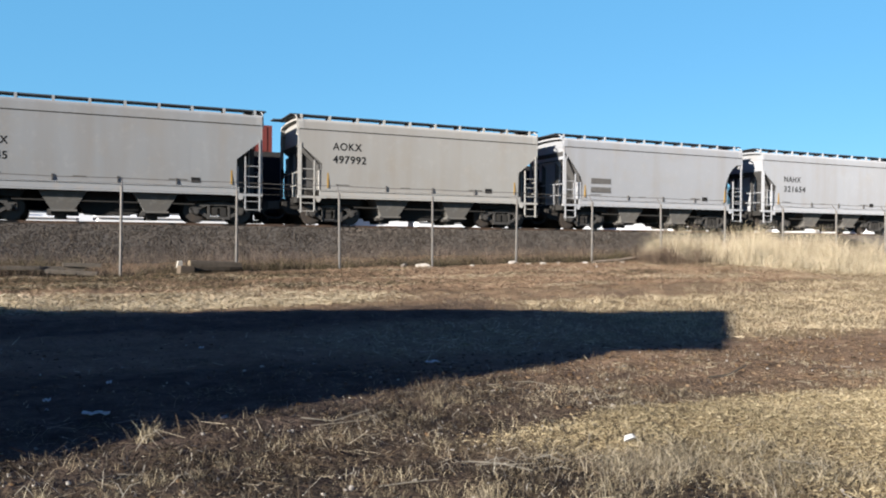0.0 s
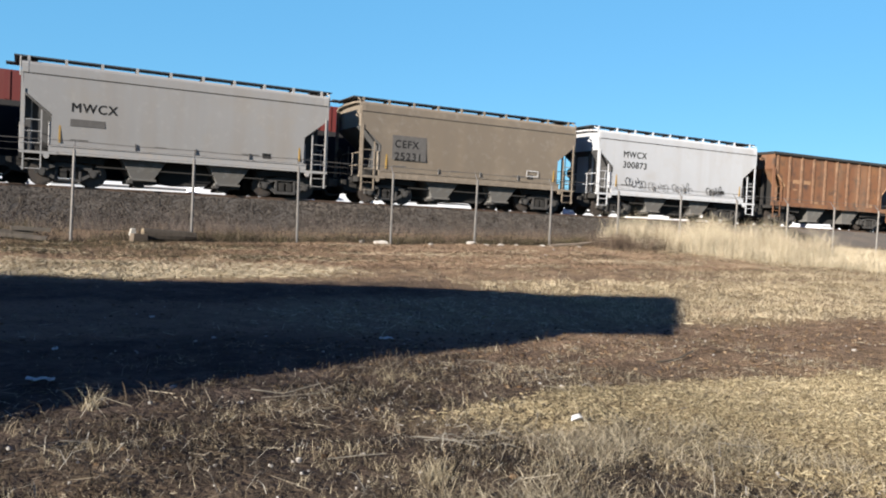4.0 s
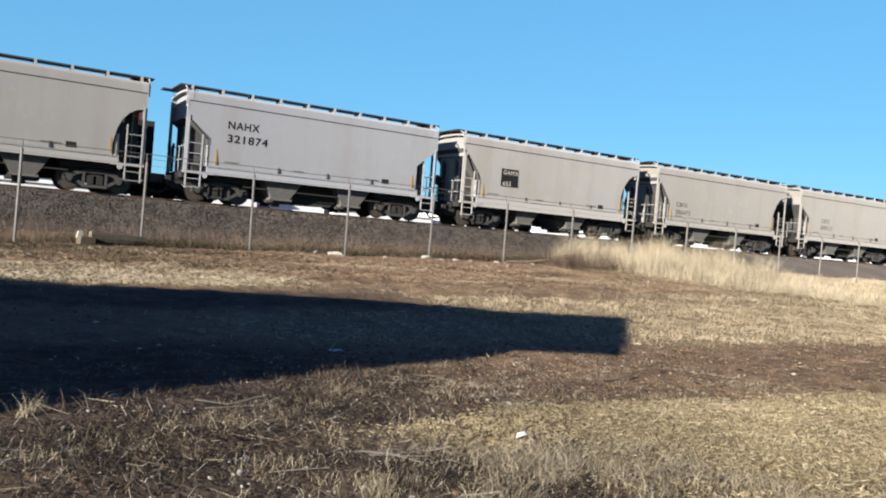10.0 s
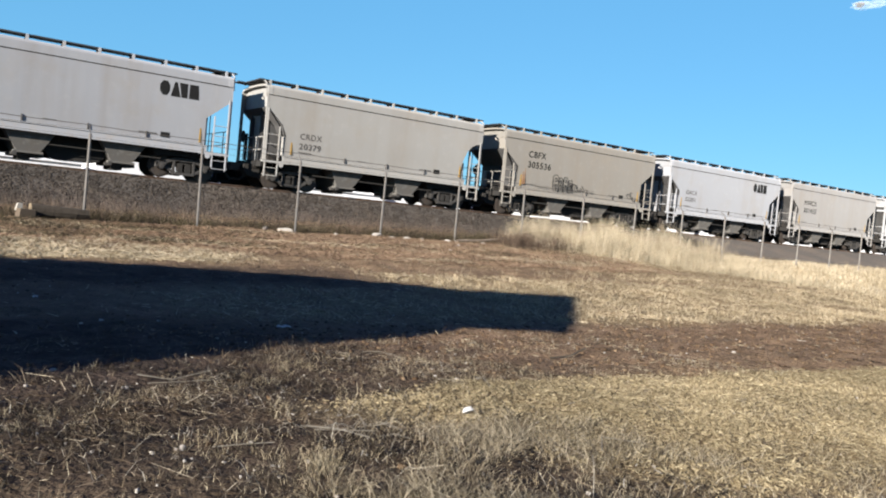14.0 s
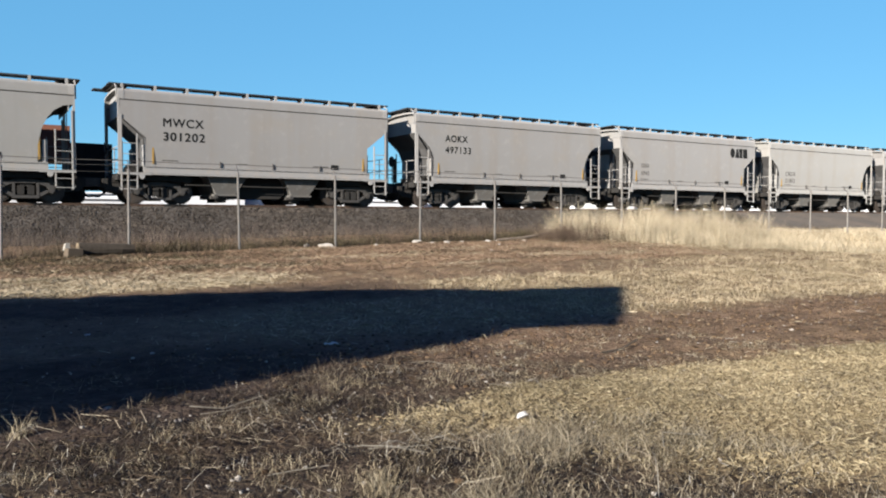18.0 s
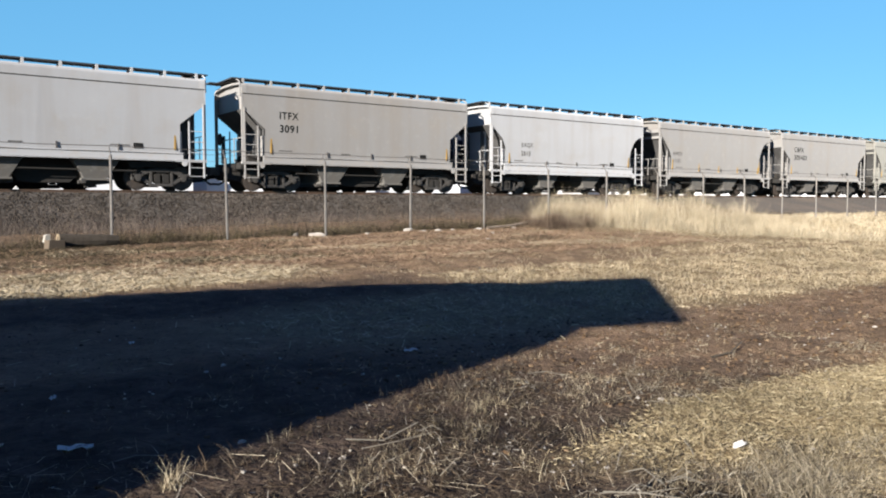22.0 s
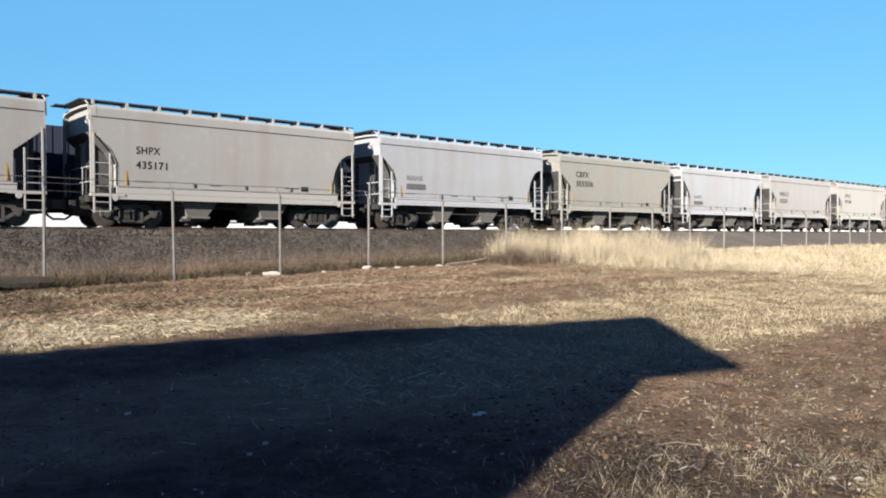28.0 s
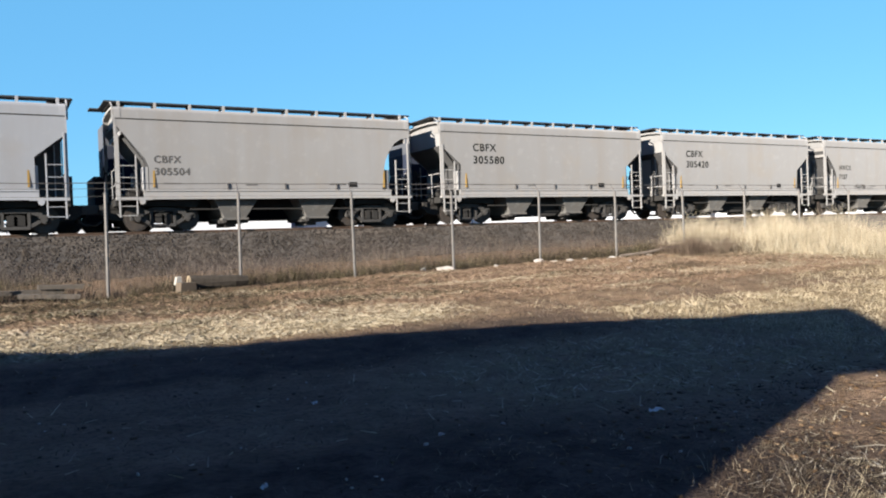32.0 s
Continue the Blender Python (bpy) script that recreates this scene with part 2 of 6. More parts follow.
# ---- geometry ----
class Geo:
    """Collects faces for one mesh."""

    def __init__(self):
        self.v, self.f = [], []

    def add(self, verts, faces):
        k = len(self.v)
        self.v += [tuple(p) for p in verts]
        self.f += [tuple(i + k for i in q) for q in faces]
        return self

    def box(self, x0, x1, y0, y1, z0, z1):
        return self.add([(x, y, z) for x in (x0, x1) for y in (y0, y1) for z in (z0, z1)],
                        [(0, 1, 3, 2), (4, 6, 7, 5), (0, 4, 5, 1), (2, 3, 7, 6), (0, 2, 6, 4), (1, 5, 7, 3)])

    def prism(self, poly, lo, hi, axis="y"):
        """poly of (a, b) pairs: (x, z) along y, (y, z) along x, (x, y) along z."""
        put = {"y": lambda a, b, c: (a, c, b), "x": lambda a, b, c: (c, a, b), "z": lambda a, b, c: (a, b, c)}[axis]
        n = len(poly)
        vs = [put(a, b, lo) for a, b in poly] + [put(a, b, hi) for a, b in poly]
        fs = [tuple(range(n))[::-1], tuple(range(n, 2 * n))]
        fs += [(i, (i + 1) % n, n + (i + 1) % n, n + i) for i in range(n)]
        return self.add(vs, fs)

    def tube(self, p, q, r, n=6, r2=None):
        p, q = Vector(p), Vector(q)
        d = (q - p).normalized()
        a = d.orthogonal().normalized()
        b = d.cross(a)
        ring = [(math.cos(2 * math.pi * i / n), math.sin(2 * math.pi * i / n)) for i in range(n)]
        vs = [p + (a * c + b * s) * r for c, s in ring] + [q + (a * c + b * s) * (r if r2 is None else r2) for c, s in ring]
        fs = [tuple(range(n))[::-1], tuple(range(n, 2 * n))] + [(i, (i + 1) % n, n + (i + 1) % n, n + i) for i in range(n)]
        return self.add(vs, fs)

    def mesh(self, name, material):
        me = bpy.data.meshes.new(name)
        me.from_pydata(self.v, [], self.f)
        bm = bmesh.new()
        bm.from_mesh(me)
        bmesh.ops.recalc_face_normals(bm, faces=bm.faces)
        bm.to_mesh(me)
        bm.free()
        me.materials.append(material)
        return me


def part(name, geo, material, parent=None, label=""):
    ob = new(name, geo.mesh(name, material) if isinstance(geo, Geo) else geo)
    if parent:
        ob.parent = parent
    if label:
        ob["label"] = label
    return ob


def thing(name, label, category, group="", kind="", at=(0, 0, 0)):
    ob = new(name)
    ob.location = at
    ob.empty_display_size = 0.2
    return tagged(ob, label, category, group, kind)


def glyphs(text, size, material, fat=0.045):
    """A flat mesh of lettering, centred on its origin's left end."""
    cu = bpy.data.curves.new("lettering", "FONT")
    cu.body, cu.size, cu.offset = text, size, 0.0
    cu.space_character = 1.12
    ob = bpy.data.objects.new("lettering", cu)
    me = bpy.data.meshes.new_from_object(ob)
    bpy.data.objects.remove(ob)
    bpy.data.curves.remove(cu)
    # brush-wide strokes: three thin layers, each a little aside and a millimetre proud
    bm = bmesh.new()
    for k, (dx, dy) in enumerate(((0.0, 0.0), (size * fat, size * fat * 0.5), (size * fat * 0.5, -size * fat * 0.5))):
        n0 = len(bm.verts)
        bm.from_mesh(me)
        bm.verts.ensure_lookup_table()
        bmesh.ops.translate(bm, verts=bm.verts[n0:], vec=(dx, dy, 0.001 * k))
    bm.to_mesh(me)
    bm.free()
    me.materials.clear()
    me.materials.append(material)
    return me


# ---- the ground ----
TRACK_Y, RAIL_Z, FAR_TRACK_Y = 34.0, 1.40, 38.6


def smooth(a, b, t):
    t = np.clip((t - a) / (b - a), 0, 1)
    return t * t * (3 - 2 * t)


def height(x, y):
    """The lie of the land: a shallow dip before the fence, a bank under the tracks."""
    base = np.interp(y, [-40, 0, 3, 6.5, 9, 13, 17, 18, 27], [-0.5, -0.36, -0.36, -0.44, -0.42, -0.26, -0.12, -0.10, -0.04])
    rise = np.interp(y, [8, 18], [0, 1]) * 0.023 * np.clip(x, 0, 14)
    bank = smooth(29.5, 32.5, y) * 0.7
    return base + rise * (1 - smooth(26, 30, y)) + bank


def rough(x, y, s=1.0):
    return noise.noise(Vector((x * s, y * s, 3.7)))


def grid_mesh(name, xs, ys, zfun, material):
    me = bpy.data.meshes.new(name)
    X, Y = np.meshgrid(xs, ys)
    Z = zfun(X, Y)
    v = np.stack([X.ravel(), Y.ravel(), Z.ravel()], 1)
    nx, ny = len(xs), len(ys)
    i = (np.arange(ny - 1)[:, None] * nx + np.arange(nx - 1)[None]).ravel()
    f = np.stack([i, i + 1, i + nx + 1, i + nx], 1)
    me.vertices.add(len(v))
    me.vertices.foreach_set("co", v.astype(np.float32).ravel())
    me.loops.add(f.size)
    me.loops.foreach_set("vertex_index", f.astype(np.int32).ravel())
    me.polygons.add(len(f))
    me.polygons.foreach_set("loop_start", np.arange(0, f.size, 4, dtype=np.int32))
    me.update()
    me.materials.append(material)
    me.polygons.foreach_set("use_smooth", np.ones(len(f), dtype=bool))
    return me


def ground_material():
    m = bpy.data.materials.new("dry_field")
    m.use_nodes = True
    n, l = m.node_tree.nodes, m.node_tree.links
    b = n["Principled BSDF"]
    b.inputs["Roughness"].default_value = 0.95
    b.inputs["Specular IOR Level"].default_value = 0.06
    co = n.new("ShaderNodeTexCoord").outputs["Object"]

    def tex(scale, low, high, detail=6.0, squash=None):
        v = co
        if squash:
            mp = n.new("ShaderNodeMapping")
            mp.inputs["Scale"].default_value = squash
            l.new(co, mp.inputs["Vector"])
            v = mp.outputs[0]
        t = n.new("ShaderNodeTexNoise")
        t.inputs["Scale"].default_value, t.inputs["Detail"].default_value = scale, detail
        t.inputs["Roughness"].default_value = 0.65
        l.new(v, t.inputs["Vector"])
        r = n.new("ShaderNodeMapRange")
        r.inputs["From Min"].default_value, r.inputs["From Max"].default_value = low, high
        l.new(t.outputs["Fac"], r.inputs["Value"])
        return r.outputs[0]

    def mix(a, b_, f):
        x = n.new("ShaderNodeMix")
        x.data_type = "RGBA"
        for key, val in (("A", a), ("B", b_)):
            if isinstance(val, tuple):
                x.inputs[key].default_value = (*val, 1)
            else:
                l.new(val, x.inputs[key])
        l.new(f, x.inputs["Factor"])
        return x.outputs["Result"]

    dirt = mix((0.122, 0.081, 0.049), (0.272, 0.181, 0.112), tex(3.0, 0.35, 0.7))
    # dark tone for the old soil, and to deepen the house's shadow
    darker_att = n.new("ShaderNodeAttribute")
    darker_att.attribute_name = "soil_and_shadow"
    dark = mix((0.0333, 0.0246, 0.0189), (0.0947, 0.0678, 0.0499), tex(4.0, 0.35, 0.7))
    dirt = mix(dirt, dark, darker_att.outputs["Fac"])
    dirt = mix(dirt, (0.0282, 0.0198, 0.0134), tex(22.0, 0.5, 0.75))
    straw = mix((0.2048, 0.1536, 0.087), (0.1344, 0.096, 0.0538), tex(9.0, 0.4, 0.65))
    straw = mix(straw, (0.256, 0.1984, 0.1178), tex(40.0, 0.5, 0.7))
    att = n.new("ShaderNodeAttribute")
    att.attribute_name = "straw"
    add = n.new("ShaderNodeMath")
    add.operation = "MULTIPLY_ADD"
    sub = n.new("ShaderNodeMath")
    sub.operation, sub.inputs[1].default_value = "SUBTRACT", 0.5
    l.new(tex(1.3, 0.25, 0.75), sub.inputs[0])
    l.new(sub.outputs[0], add.inputs[0])
    l.new(att.outputs["Fac"], add.inputs[2])
    amount = n.new("ShaderNodeMath")
    amount.operation, amount.inputs[1].default_value, amount.inputs[2].default_value = "MULTIPLY_ADD", 1.5, 0.12
    l.new(att.outputs["Fac"], amount.inputs[0])
    l.new(amount.outputs[0], add.inputs[1])
    clamp = n.new("ShaderNodeClamp")
    l.new(add.outputs[0], clamp.inputs[0])
    col = mix(dirt, straw, clamp.outputs[0])
    l.new(col, b.inputs["Base Color"])
    t = n.new("ShaderNodeTexNoise")
    t.inputs["Scale"].default_value, t.inputs["Detail"].default_value = 26.0, 8.0
    l.new(co, t.inputs["Vector"])
    u = n.new("ShaderNodeBump")
    u.inputs["Distance"].default_value = 0.035
    l.new(t.outputs["Fac"], u.inputs["Height"])
    l.new(u.outputs[0], b.inputs["Normal"])
    return m


def band(y, a, b, soft=0.5):
    return smooth(a - soft, a + soft, y) * (1 - smooth(b - soft, b + soft, y))


def straw_cover(x, y):
    """How far dry grass covers the soil (0 bare, 1 full)."""
    turf = (1 - smooth(-0.12, 0.12, y - (3.55 + 0.30 * smooth(1.2, 2.4, x) - 0.08 * np.clip(x - 3, 0, 20)))) * smooth(1.0, 1.7, x + 0.6 * (y - 2.8))
    weeds = 0.10 * (1 - smooth(3.4, 4.4, y - 0.1 * x)) * (1 - turf)
    right = band(y, 6.9, 11.2, 0.5) * smooth(4.5, 6.5, x) * 0.85
    shade = band(y, 6.8, 9.3, 0.6) * (1 - smooth(4.5, 6.5, x)) * (0.12 + 0.78 * smooth(0.6, 2.8, x))
    strip = band(y, 11.5, 13.9 - 0.15 * np.clip(x, -2, 5), 0.45) * (1 - smooth(2.2, 5.5, x))
    mid = band(y, 11.0, 17.3, 0.8) * (0.16 + 0.5 * smooth(9, 15, x)) * (1 - strip)
    tall = band(y, 13.5, 22, 1.0) * smooth(12.5, 15.0, x)
    back = smooth(17.5, 20, y) * 0.12
    far = smooth(45, 60, y) * 0.5
    return np.clip(np.maximum.reduce([turf, weeds, right, shade, strip, mid, tall, back, far]), 0, 1)


def soil_and_shadow(x, y):
    """Darker, older soil along the lip and under the thatch; in the hollow and below the far verge, painted deepening
    of the house's shadow.
    """
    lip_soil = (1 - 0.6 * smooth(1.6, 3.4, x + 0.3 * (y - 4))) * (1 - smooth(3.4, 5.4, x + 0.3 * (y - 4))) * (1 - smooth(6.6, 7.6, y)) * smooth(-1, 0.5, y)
    # these two follow the shadow and darken the soil within it
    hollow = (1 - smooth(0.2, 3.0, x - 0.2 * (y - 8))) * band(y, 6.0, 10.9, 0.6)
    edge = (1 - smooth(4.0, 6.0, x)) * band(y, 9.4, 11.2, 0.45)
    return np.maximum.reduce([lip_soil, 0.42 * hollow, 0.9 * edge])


def spread(near0, near1, step, far0, far1, grow=1.18):
    core = list(np.arange(near0, near1 + 1e-6, step))
    a, d = near1, step
    while a < far1:
        d *= grow
        a += d
        core.append(min(a, far1))
    a, d, left = near0, step, []
    while a > far0:
        d *= grow
        a -= d
        left.append(max(a, far0))
    return np.array(left[::-1] + core)


def bumps(X, Y):
    Z = height(X, Y)
    out = np.zeros_like(Z)
    near = (np.abs(X - 8) < 30) & (Y > -4) & (Y < 29)
    idx = np.argwhere(near)
    for i, j in idx:
        x, y = X[i, j], Y[i, j]
        out[i, j] = 0.05 * rough(x, y, 0.6) + 0.032 * rough(x, y, 2.3) + 0.022 * rough(x, y, 5.5)
    return Z + out


GX = spread(-6, 16, 0.11, -2500, 2500)
GY = spread(-1, 19, 0.11, -300, 3500)
GROUND = ground_material()
ground_me = grid_mesh("ground", GX, GY, bumps, GROUND)
co = np.empty(len(ground_me.vertices) * 3, dtype=np.float32)
ground_me.vertices.foreach_get("co", co)
co = co.reshape(-1, 3)
at = ground_me.attributes.new("straw", "FLOAT", "POINT")
at.data.foreach_set("value", straw_cover(co[:, 0], co[:, 1]).astype(np.float32))
at = ground_me.attributes.new("soil_and_shadow", "FLOAT", "POINT")
at.data.foreach_set("value", soil_and_shadow(co[:, 0], co[:, 1]).astype(np.float32))
ground = tagged(new("ground", ground_me), "dry winter field of brown soil and straw-coloured grass", "ground", kind="structure")
GZ = co[:, 2].reshape(len(GY), len(GX))


def gz(x, y):
    """The ground's height, bumps included."""
    i = int(np.clip(np.searchsorted(GX, x) - 1, 0, len(GX) - 2))
    j = int(np.clip(np.searchsorted(GY, y) - 1, 0, len(GY) - 2))
    u, v = (x - GX[i]) / (GX[i + 1] - GX[i]), (y - GY[j]) / (GY[j + 1] - GY[j])
    return float((GZ[j, i] * (1 - u) + GZ[j, i + 1] * u) * (1 - v) + (GZ[j + 1, i] * (1 - u) + GZ[j + 1, i + 1] * u) * v)


# ---- the tracks ----
def ballast_bed(name, yc, material):
    prof = [(-7.2, -0.62), (-6.0, -0.44), (-2.5, 0.62), (-2.1, 0.78), (2.1, 0.78), (2.5, 0.62), (4.6, -0.4)]
    ys = np.concatenate([np.linspace(a[0], b[0], 7)[:-1] for a, b in zip(prof, prof[1:])] + [[prof[-1][0]]])
    zs = np.interp(ys, [p[0] for p in prof], [p[1] for p in prof])
    xs = spread(-12, 62, 0.30, -800, 800)

    def zf(X, Y):
        Z = np.interp(Y - yc, ys, zs) + RAIL_Z - 0.9
        return Z + np.random.RandomState(3).uniform(-0.022, 0.004, Z.shape)

    return grid_mesh(name, xs, ys + yc, zf, material)


BALLAST = mat("ballast", (0.0392, 0.0325, 0.0268), 0.95, 0, [((0.0516, 0.0444, 0.0372), 9.0, 0.52, 0.72, 0.8), ((0.0413, 0.0351, 0.0299), 12.0, 0.52, 0.7, 0.9), ((0.0877, 0.0660, 0.0475), 0.5, 0.45, 0.7, 0.5)], 0.03, 14)
tagged(new("ballast_bed", ballast_bed("ballast_bed", TRACK_Y, BALLAST)), "grey-brown crushed stone ballast bank under the track", "ballast", kind="structure")
tagged(new("ballast_bed", ballast_bed("ballast_bed", FAR_TRACK_Y, BALLAST)), "grey-brown crushed stone ballast under the second track", "ballast", kind="structure")
RAIL_SHAPE = [(-0.07, -0.17), (0.07, -0.17), (0.07, -0.15), (0.012, -0.13), (0.012, -0.05), (0.037, -0.035), (0.037, 0.0), (-0.037, 0.0), (-0.037, -0.035), (-0.012, -0.05), (-0.012, -0.13), (-0.07, -0.15)]
for yc in (TRACK_Y, FAR_TRACK_Y):
    for side in (-0.755, 0.755):
        rail = part("rail", Geo().prism([(yc + side + a, RAIL_Z + b) for a, b in RAIL_SHAPE], -780, 780, "x"), RAIL)
        tagged(rail, "brown rusted steel rail with a worn top", "rail", "rails", "structure")
tie_me = Geo().box(-0.11, 0.11, -1.3, 1.3, -0.15, 0.0).mesh("tie", TIE)
for yc in (TRACK_Y, FAR_TRACK_Y):
    ties = Geo()
    for i in range(-300, 420):
        if yc == TRACK_Y and -12 <= i * 0.55 <= 62:
            continue
        ties.box(i * 0.55 - 0.11, i * 0.55 + 0.11, yc - 1.3, yc + 1.3, RAIL_Z - 0.32, RAIL_Z - 0.165)
    tagged(part("track_ties", ties, TIE), "dark timber sleepers half sunk in ballast", "railway ties", kind="stuff")
row_of_ties = tagged(thing("tie_row", "dark weathered timber railway sleepers bedded in ballast", "railway ties"), kind="structure")
for i in range(-21, 113):
    o = part("tie", tie_me, TIE, row_of_ties)
    o.location = (i * 0.55, TRACK_Y + 0.02 * math.sin(i * 2.3), RAIL_Z - 0.166)


# ---- the fence ----
FENCE_Y, POST_STEP, FENCE_TOP = 18.0, 2.44, 1.80
post_me = Geo().tube((0, 0, -0.45), (0, 0, FENCE_TOP), 0.030, 8, 0.030).mesh("post", GALV)
cap_me = Geo().tube((0, 0, FENCE_TOP), (0, 0, FENCE_TOP + 0.02), 0.036, 8, 0.036).tube((0, 0, FENCE_TOP + 0.02), (0, 0, FENCE_TOP + 0.045), 0.032, 8, 0.012).mesh("cap", GALV)
arm_me = Geo().tube((0, 0, FENCE_TOP), (0.02, 0.20, FENCE_TOP + 0.24), 0.014, 5, 0.010).mesh("arm", GALV)
fence = thing("chain_link_fence", "galvanised steel fence posts with barbed-wire arms and thin wires", "fence")
LAST = 44
for i in range(-14, LAST + 1):
    x = i * POST_STEP
    p = part("post", post_me, GALV, fence)
    p.location = (x, FENCE_Y, 0.0)
    p.rotation_euler = (0.012 * math.sin(i * 3.1), 0.012 * math.sin(i * 1.7 + 1), 0)
    c = part("cap", cap_me, GALV, p)
    a = part("arm", arm_me, GALV, p)
x0, x1 = -14 * POST_STEP, LAST * POST_STEP
for z, dy, r, nm in ((FENCE_TOP + 0.23, 0.19, 0.010, "barbed_wire"), (FENCE_TOP + 0.12, 0.10, 0.005, "barbed_wire"), (FENCE_TOP - 0.03, 0.0, 0.004, "tension_wire"), (0.9, 0.0, 0.004, "tension_wire")):
    g = Geo()
    for i in range(-14, LAST):
        a, b = i * POST_STEP, (i + 1) * POST_STEP
        mid = (a + b) / 2
        sag = 0.015
        g.tube((a, FENCE_Y + dy, z), (mid, FENCE_Y + dy, z - sag), r, 4)
        g.tube((mid, FENCE_Y + dy, z - sag), (b, FENCE_Y + dy, z), r, 4)
    part(nm, g, WIRE, fence, "thin weathered wire")


# ---- covered hopper cars ----
PITCH = 13.2
HALF, WIDE = 5.79, 1.60
SEAM, RECESS = 4.02, 0.15


def outline(style):
    """The side view of the tank: sloped ends, straight or rounded."""
    if style == "steep":
        left = [(-HALF, SEAM), (-HALF, 3.78), (-4.85, 2.62), (-4.72, 2.3), (-4.72, 1.46)]
    elif style == "low":
        left = [(-HALF, SEAM), (-HALF, 3.5), (-5.05, 2.82), (-4.82, 2.3), (-4.82, 1.46)]
    else:
        left = [(-HALF, SEAM), (-HALF, 3.38), (-4.82, 2.60), (-4.82, 1.46)]
    if style == "plain":
        return left + [(-x, z) for x, z in left[::-1]]
    a, b = (1.12, 1.75) if style != "steep" else (1.22, 2.05)
    arc = [(HALF - a * math.sin(k * math.pi / 12) ** 0.9, 1.62 + b * math.cos(k * math.pi / 12) ** 0.9) for k in range(1, 6)]
    return left + [(HALF - a, 1.46), (HALF - a, 1.62)] + arc[::-1] + [(HALF, 1.62 + b), (HALF, SEAM)]


ROOF = [(-1.6, 4.02), (-1.598, 4.22), (-1.585, 4.34), (-1.51, 4.42), (-1.25, 4.48), (-0.55, 4.53), (0.55, 4.53), (1.25, 4.48), (1.51, 4.42), (1.585, 4.34), (1.598, 4.22), (1.6, 4.02)]
SHARED = {}


def shared(key, build):
    if key not in SHARED:
        SHARED[key] = build()
    return SHARED[key]


def side_y(z):
    """Half width of the tank: its sides tuck in towards the sill."""
    return WIDE - 0.10 * max(0.0, (3.3 - z) / 1.92) ** 2


def tank_levels(style):
    poly = outline(style)
    levels = sorted({round(z, 3) for x, z in poly} | {1.46 + 0.32 * k for k in range(8)})

    def span(z):
        xs = []
        for (ax, az), (bx, bz) in zip(poly, poly[1:] + poly[:1]):
            if abs(az - bz) > 1e-6 and min(az, bz) - 1e-6 <= z <= max(az, bz) + 1e-6:
                xs.append(ax + (bx - ax) * (z - az) / (bz - az))
        return min(xs), max(xs)

    return [(z, *span(z)) for z in levels]


def tank_mesh(style):
    """Sides in gently curved courses, upright ends and the rounded roof."""
    g = Geo()
    rows = tank_levels(style)
    cols = np.linspace(0, 1, 13)
    for s in (-1, 1):
        for (a, l0, r0), (b, l1, r1) in zip(rows, rows[1:]):
            for u, v in zip(cols, cols[1:]):
                g.add([(l0 + (r0 - l0) * u, s * side_y(a), a), (l0 + (r0 - l0) * v, s * side_y(a), a), (l1 + (r1 - l1) * v, s * side_y(b), b), (l1 + (r1 - l1) * u, s * side_y(b), b)], [(0, 1, 2, 3)])
    g.prism(ROOF, -HALF + RECESS, HALF - RECESS, "x")
    me = g.mesh("tank", PAINT)
    bm = bmesh.new()
    bm.from_mesh(me)
    bmesh.ops.remove_doubles(bm, verts=bm.verts, dist=0.0005)
    # slight dents in the plates
    for v in bm.verts:
        if abs(v.co.x) < HALF - 0.8 and 1.6 < v.co.z < 3.9:
            v.co.y += (0.012 if v.co.y < 0 else -0.012) * noise.noise(Vector((v.co.x * 0.9, v.co.z * 1.3, 4.0 + len(style))))
    bmesh.ops.recalc_face_normals(bm, faces=bm.faces)
    for f in bm.faces:
        f.smooth = True
    for d in bm.edges:
        d.smooth = len(d.link_faces) == 2 and d.calc_face_angle(3.0) < 0.5
    bm.to_mesh(me)
    bm.free()
    return me


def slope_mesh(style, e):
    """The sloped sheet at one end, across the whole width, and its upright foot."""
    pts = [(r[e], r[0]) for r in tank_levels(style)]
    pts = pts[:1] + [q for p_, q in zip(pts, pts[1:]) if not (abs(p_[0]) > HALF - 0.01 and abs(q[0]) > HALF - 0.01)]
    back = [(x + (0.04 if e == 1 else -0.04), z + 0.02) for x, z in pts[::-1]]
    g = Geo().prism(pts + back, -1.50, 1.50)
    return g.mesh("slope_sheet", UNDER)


def hood_geo(e):
    """The lip round the roof's end."""
    g = Geo()
    inner = [(y * 0.965, 4.02 + (z - 4.02) * 0.86) for y, z in ROOF]
    outer = [(y * 1.006, z + 0.012) for y, z in ROOF]
    a, b = e * (HALF - RECESS - 0.02), e * (HALF + 0.05)
    for i in range(len(ROOF) - 1):
        pts = [outer[i], outer[i + 1], inner[i + 1], inner[i]]
        faces = [(0, 1, 2, 3), (7, 6, 5, 4), (0, 4, 5, 1), (2, 6, 7, 3)]
        g.add([(x, y, z) for x in (a, b) for y, z in pts], faces + ([(0, 3, 7, 4)] if i == 0 else []) + ([(1, 5, 6, 2)] if i == len(ROOF) - 2 else []))
    return g


def welded(me):
    """The same mesh with its coincident corners joined."""
    bm = bmesh.new()
    bm.from_mesh(me)
    bmesh.ops.remove_doubles(bm, verts=bm.verts, dist=0.0005)
    bmesh.ops.recalc_face_normals(bm, faces=bm.faces)
    bm.to_mesh(me)
    bm.free()
    return me


